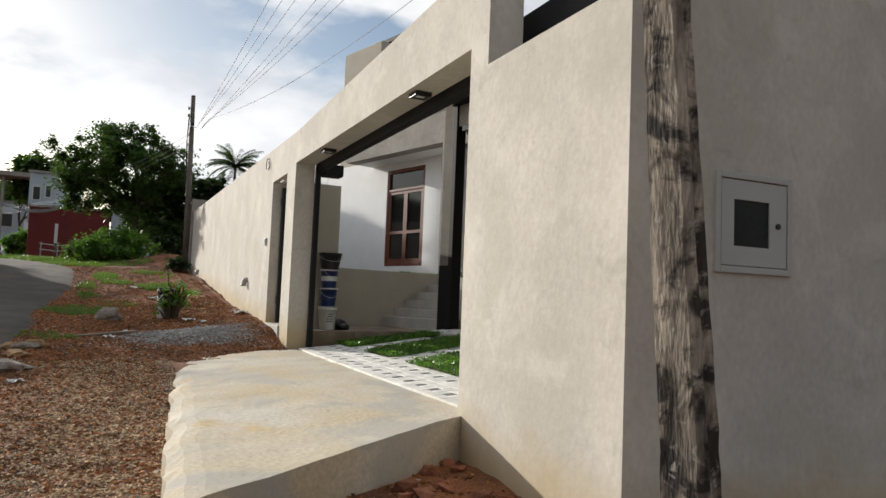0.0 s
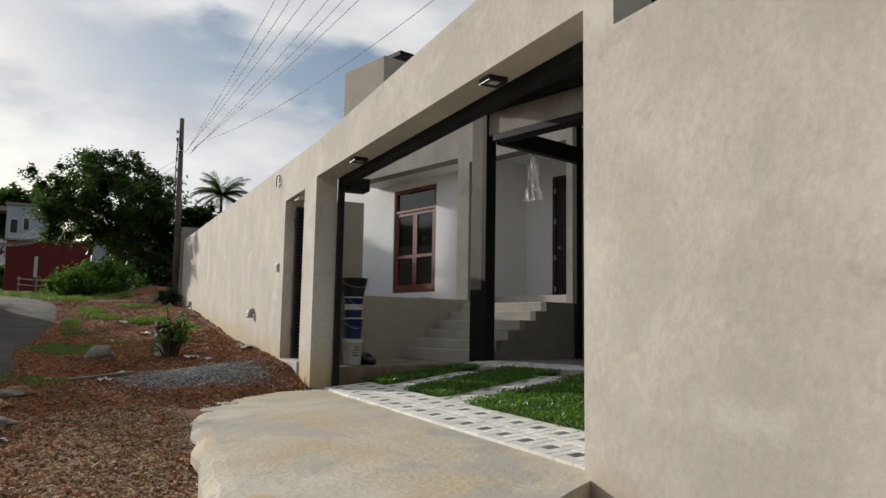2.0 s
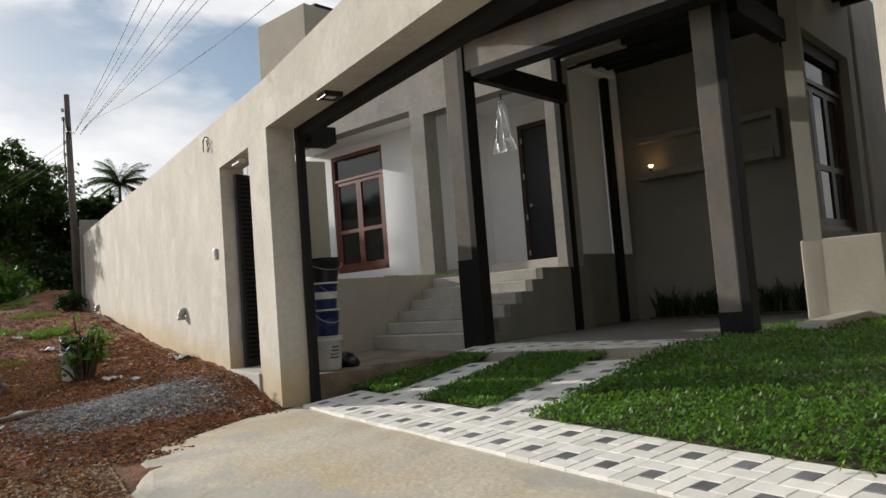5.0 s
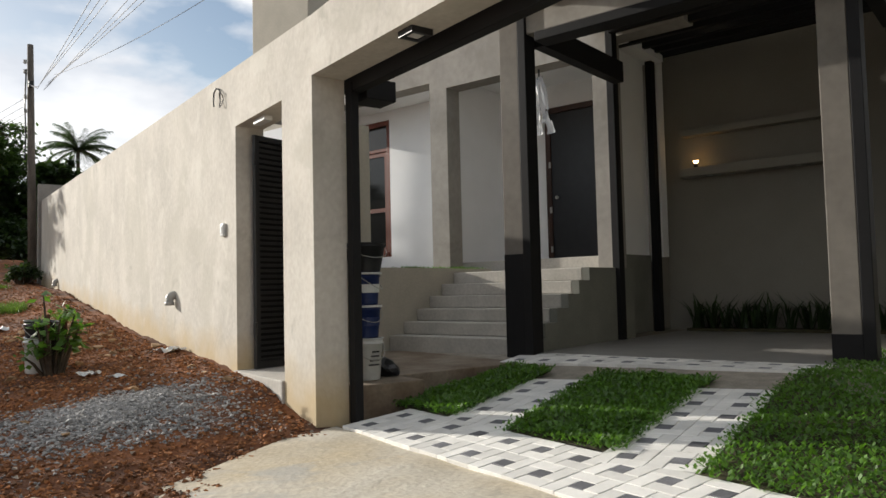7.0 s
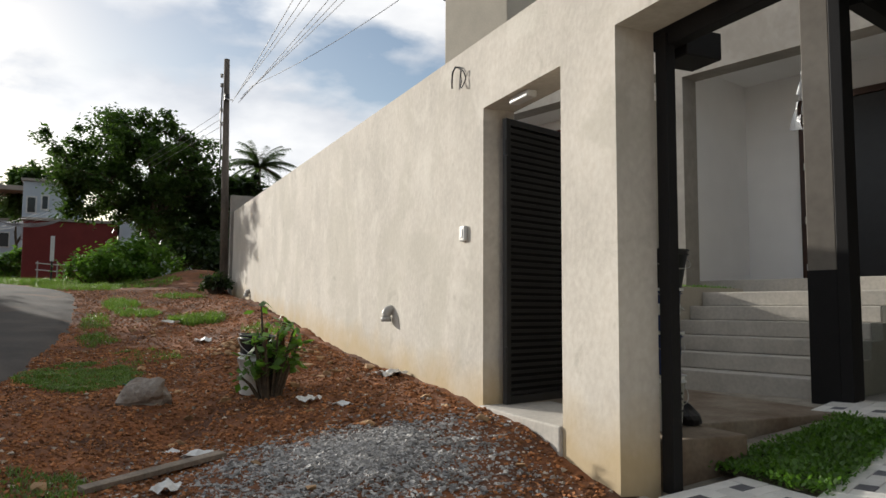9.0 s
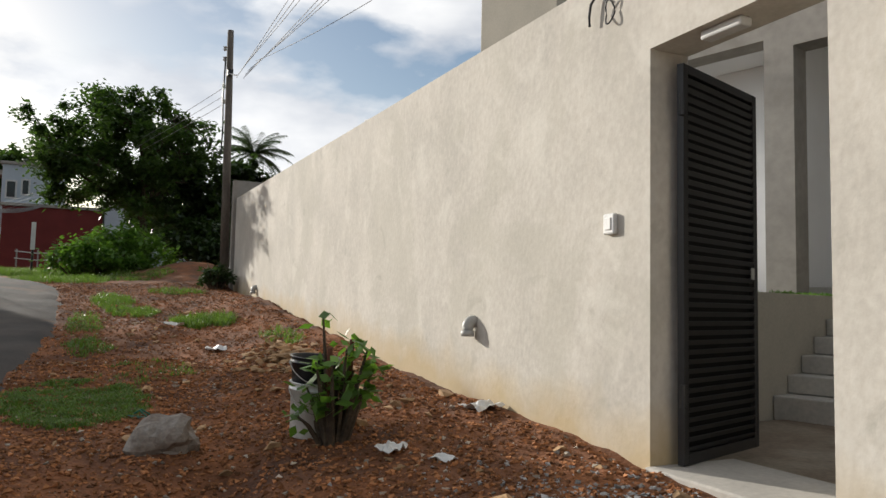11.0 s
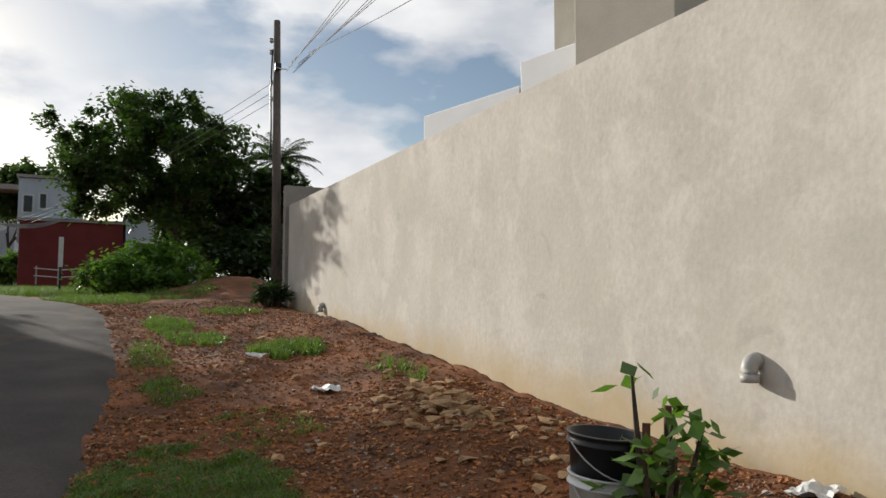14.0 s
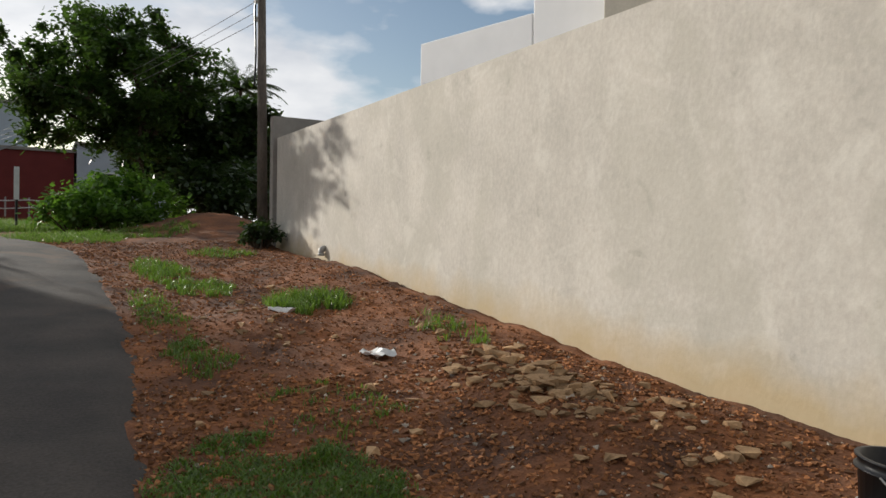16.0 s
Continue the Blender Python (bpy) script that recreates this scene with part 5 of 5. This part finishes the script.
part("slab", box((0, 0, 6.4), (4.2, 4, 6.75), 0.03), CEMENT, cn)
for x in (0.4, 3.6):
    part("post", box((x, 1, 0), (x + 0.2, 1.2, 6.4)), CEMENT, cn)

# parked car
car = empty("car", pose(-8.0, 65, 2.62, 0, 0, 4), "black saloon car parked on the lane, rear view", "car")
bm = bmesh.new()
prof = [(-2.1, 0.35), (-2.15, 0.75), (-2.0, 0.98), (-1.35, 1.02), (-0.75, 1.42), (0.55, 1.44), (1.2, 1.0), (2.0, 0.88), (2.15, 0.6), (2.1, 0.35)]
L_ = [bm.verts.new((-0.84 + (0.14 if z > 1.1 else 0), y, z)) for y, z in prof]
R_ = [bm.verts.new((0.84 - (0.14 if z > 1.1 else 0), y, z)) for y, z in prof]
bm.faces.new(L_), bm.faces.new(R_)
for i in range(len(prof)):
    j = (i + 1) % len(prof)
    bm.faces.new((L_[i], L_[j], R_[j], R_[i]))
bmesh.ops.bevel(bm, geom=bm.edges[:], offset=0.05, segments=2, affect='EDGES')
part("body", bm, CARP, car)
bm = bmesh.new()
bm.faces.new([bm.verts.new(p) for p in ((-0.62, -1.30, 1.08), (0.62, -1.30, 1.08), (0.55, -0.86, 1.38), (-0.55, -0.86, 1.38))])
bmesh.ops.solidify(bm, geom=bm.faces[:], thickness=0.02)
part("rear_window", bm, GLASS, car)
for s in (-1, 1):
    part("tail_light", box((s * 0.78 - 0.14, -2.17, 0.72), (s * 0.78 + 0.06, -2.05, 0.9), 0.02), REDL, car)
    for y in (-1.35, 1.35):
        part("wheel", lathe([(0.0, -0.1), (0.3, -0.1), (0.32, -0.06), (0.32, 0.06), (0.3, 0.1), (0.0, 0.1)], 20), DARKP, car, "", pose(s * 0.76, y, 0.32, 0, 90, 0))
part("number_plate", box((-0.25, -2.175, 0.55), (0.25, -2.15, 0.66)), WHITEP, car)
part("bumper", box((-0.82, -2.2, 0.36), (0.82, -2.06, 0.54), 0.03), CARP, car)

# ---------------------------------------------------------------- pavers
def bevelled(sx, sy, material, name):
    bm = bmesh.new()
    h, c = 0.03, 0.0025
    lo = [bm.verts.new((x * sx / 2, y * sy / 2, -h)) for x, y in ((-1, -1), (1, -1), (1, 1), (-1, 1))]
    mi = [bm.verts.new((x * sx / 2, y * sy / 2, -c)) for x, y in ((-1, -1), (1, -1), (1, 1), (-1, 1))]
    hi = [bm.verts.new((x * (sx / 2 - c), y * (sy / 2 - c), 0)) for x, y in ((-1, -1), (1, -1), (1, 1), (-1, 1))]
    for a, b in ((lo, mi), (mi, hi)):
        for k in range(4):
            bm.faces.new((a[k], a[(k + 1) % 4], b[(k + 1) % 4], b[k]))
    bm.faces.new(hi)
    me = bpy.data.meshes.new(name)
    bm.to_mesh(me)
    bm.free()
    me.materials.append(material)
    return me


PA = 0.0975
ME_W, ME_D = bevelled(PA - 0.003, 2 * PA - 0.003, TILEW, "paver"), bevelled(PA - 0.003, PA - 0.003, TILED, "dark_paver")
paving = tagged(new("paving"), "white pavers laid as pinwheels round dark squares", "paving", kind="structure")
rnd = random.Random(77)
# a pinwheel: a dark square in the middle of four long pavers
PINWHEEL = ((ME_D, 1.5, 1.5, 0), (ME_W, 0.5, 1.0, 0), (ME_W, 1.0, 2.5, 90), (ME_W, 2.5, 2.0, 0), (ME_W, 2.0, 0.5, 90))


def strip(m, cols, rows):
    for i in range(cols):
        for j in range(rows):
            for me, a, b, turn in PINWHEEL:
                ob = new(me.name, me)
                ob.parent = paving
                p = m @ Vector(((3 * i + a) * PA, (3 * j + b) * PA, 0))
                ob.matrix_local = Matrix.Translation((p.x, p.y, court_z(p.x, p.y) + 0.004 + rnd.uniform(-0.0012, 0.0012))) @ pose(0, 0, 0, 0, -5.7 if p.x < 5.2 else 0, 0) @ m.to_3x3().to_4x4() @ pose(0, 0, 0, 0, 0, turn + rnd.uniform(-0.5, 0.5))


strip(pose(2.475, 4.48, 0), 2, 19)
strip(pose(3.07, 9.0, 0, 0, 0, 19) @ pose(0, 0.53, 0, 0, 0, -90), 2, 5)
strip(pose(3.07, 7.55, 0, 0, 0, 18) @ pose(0, 0.53, 0, 0, 0, -90), 2, 6)
strip(pose(4.72, 10.98, 0, 0, 0, 15) @ pose(0, -2.95, 0), 2, 10)
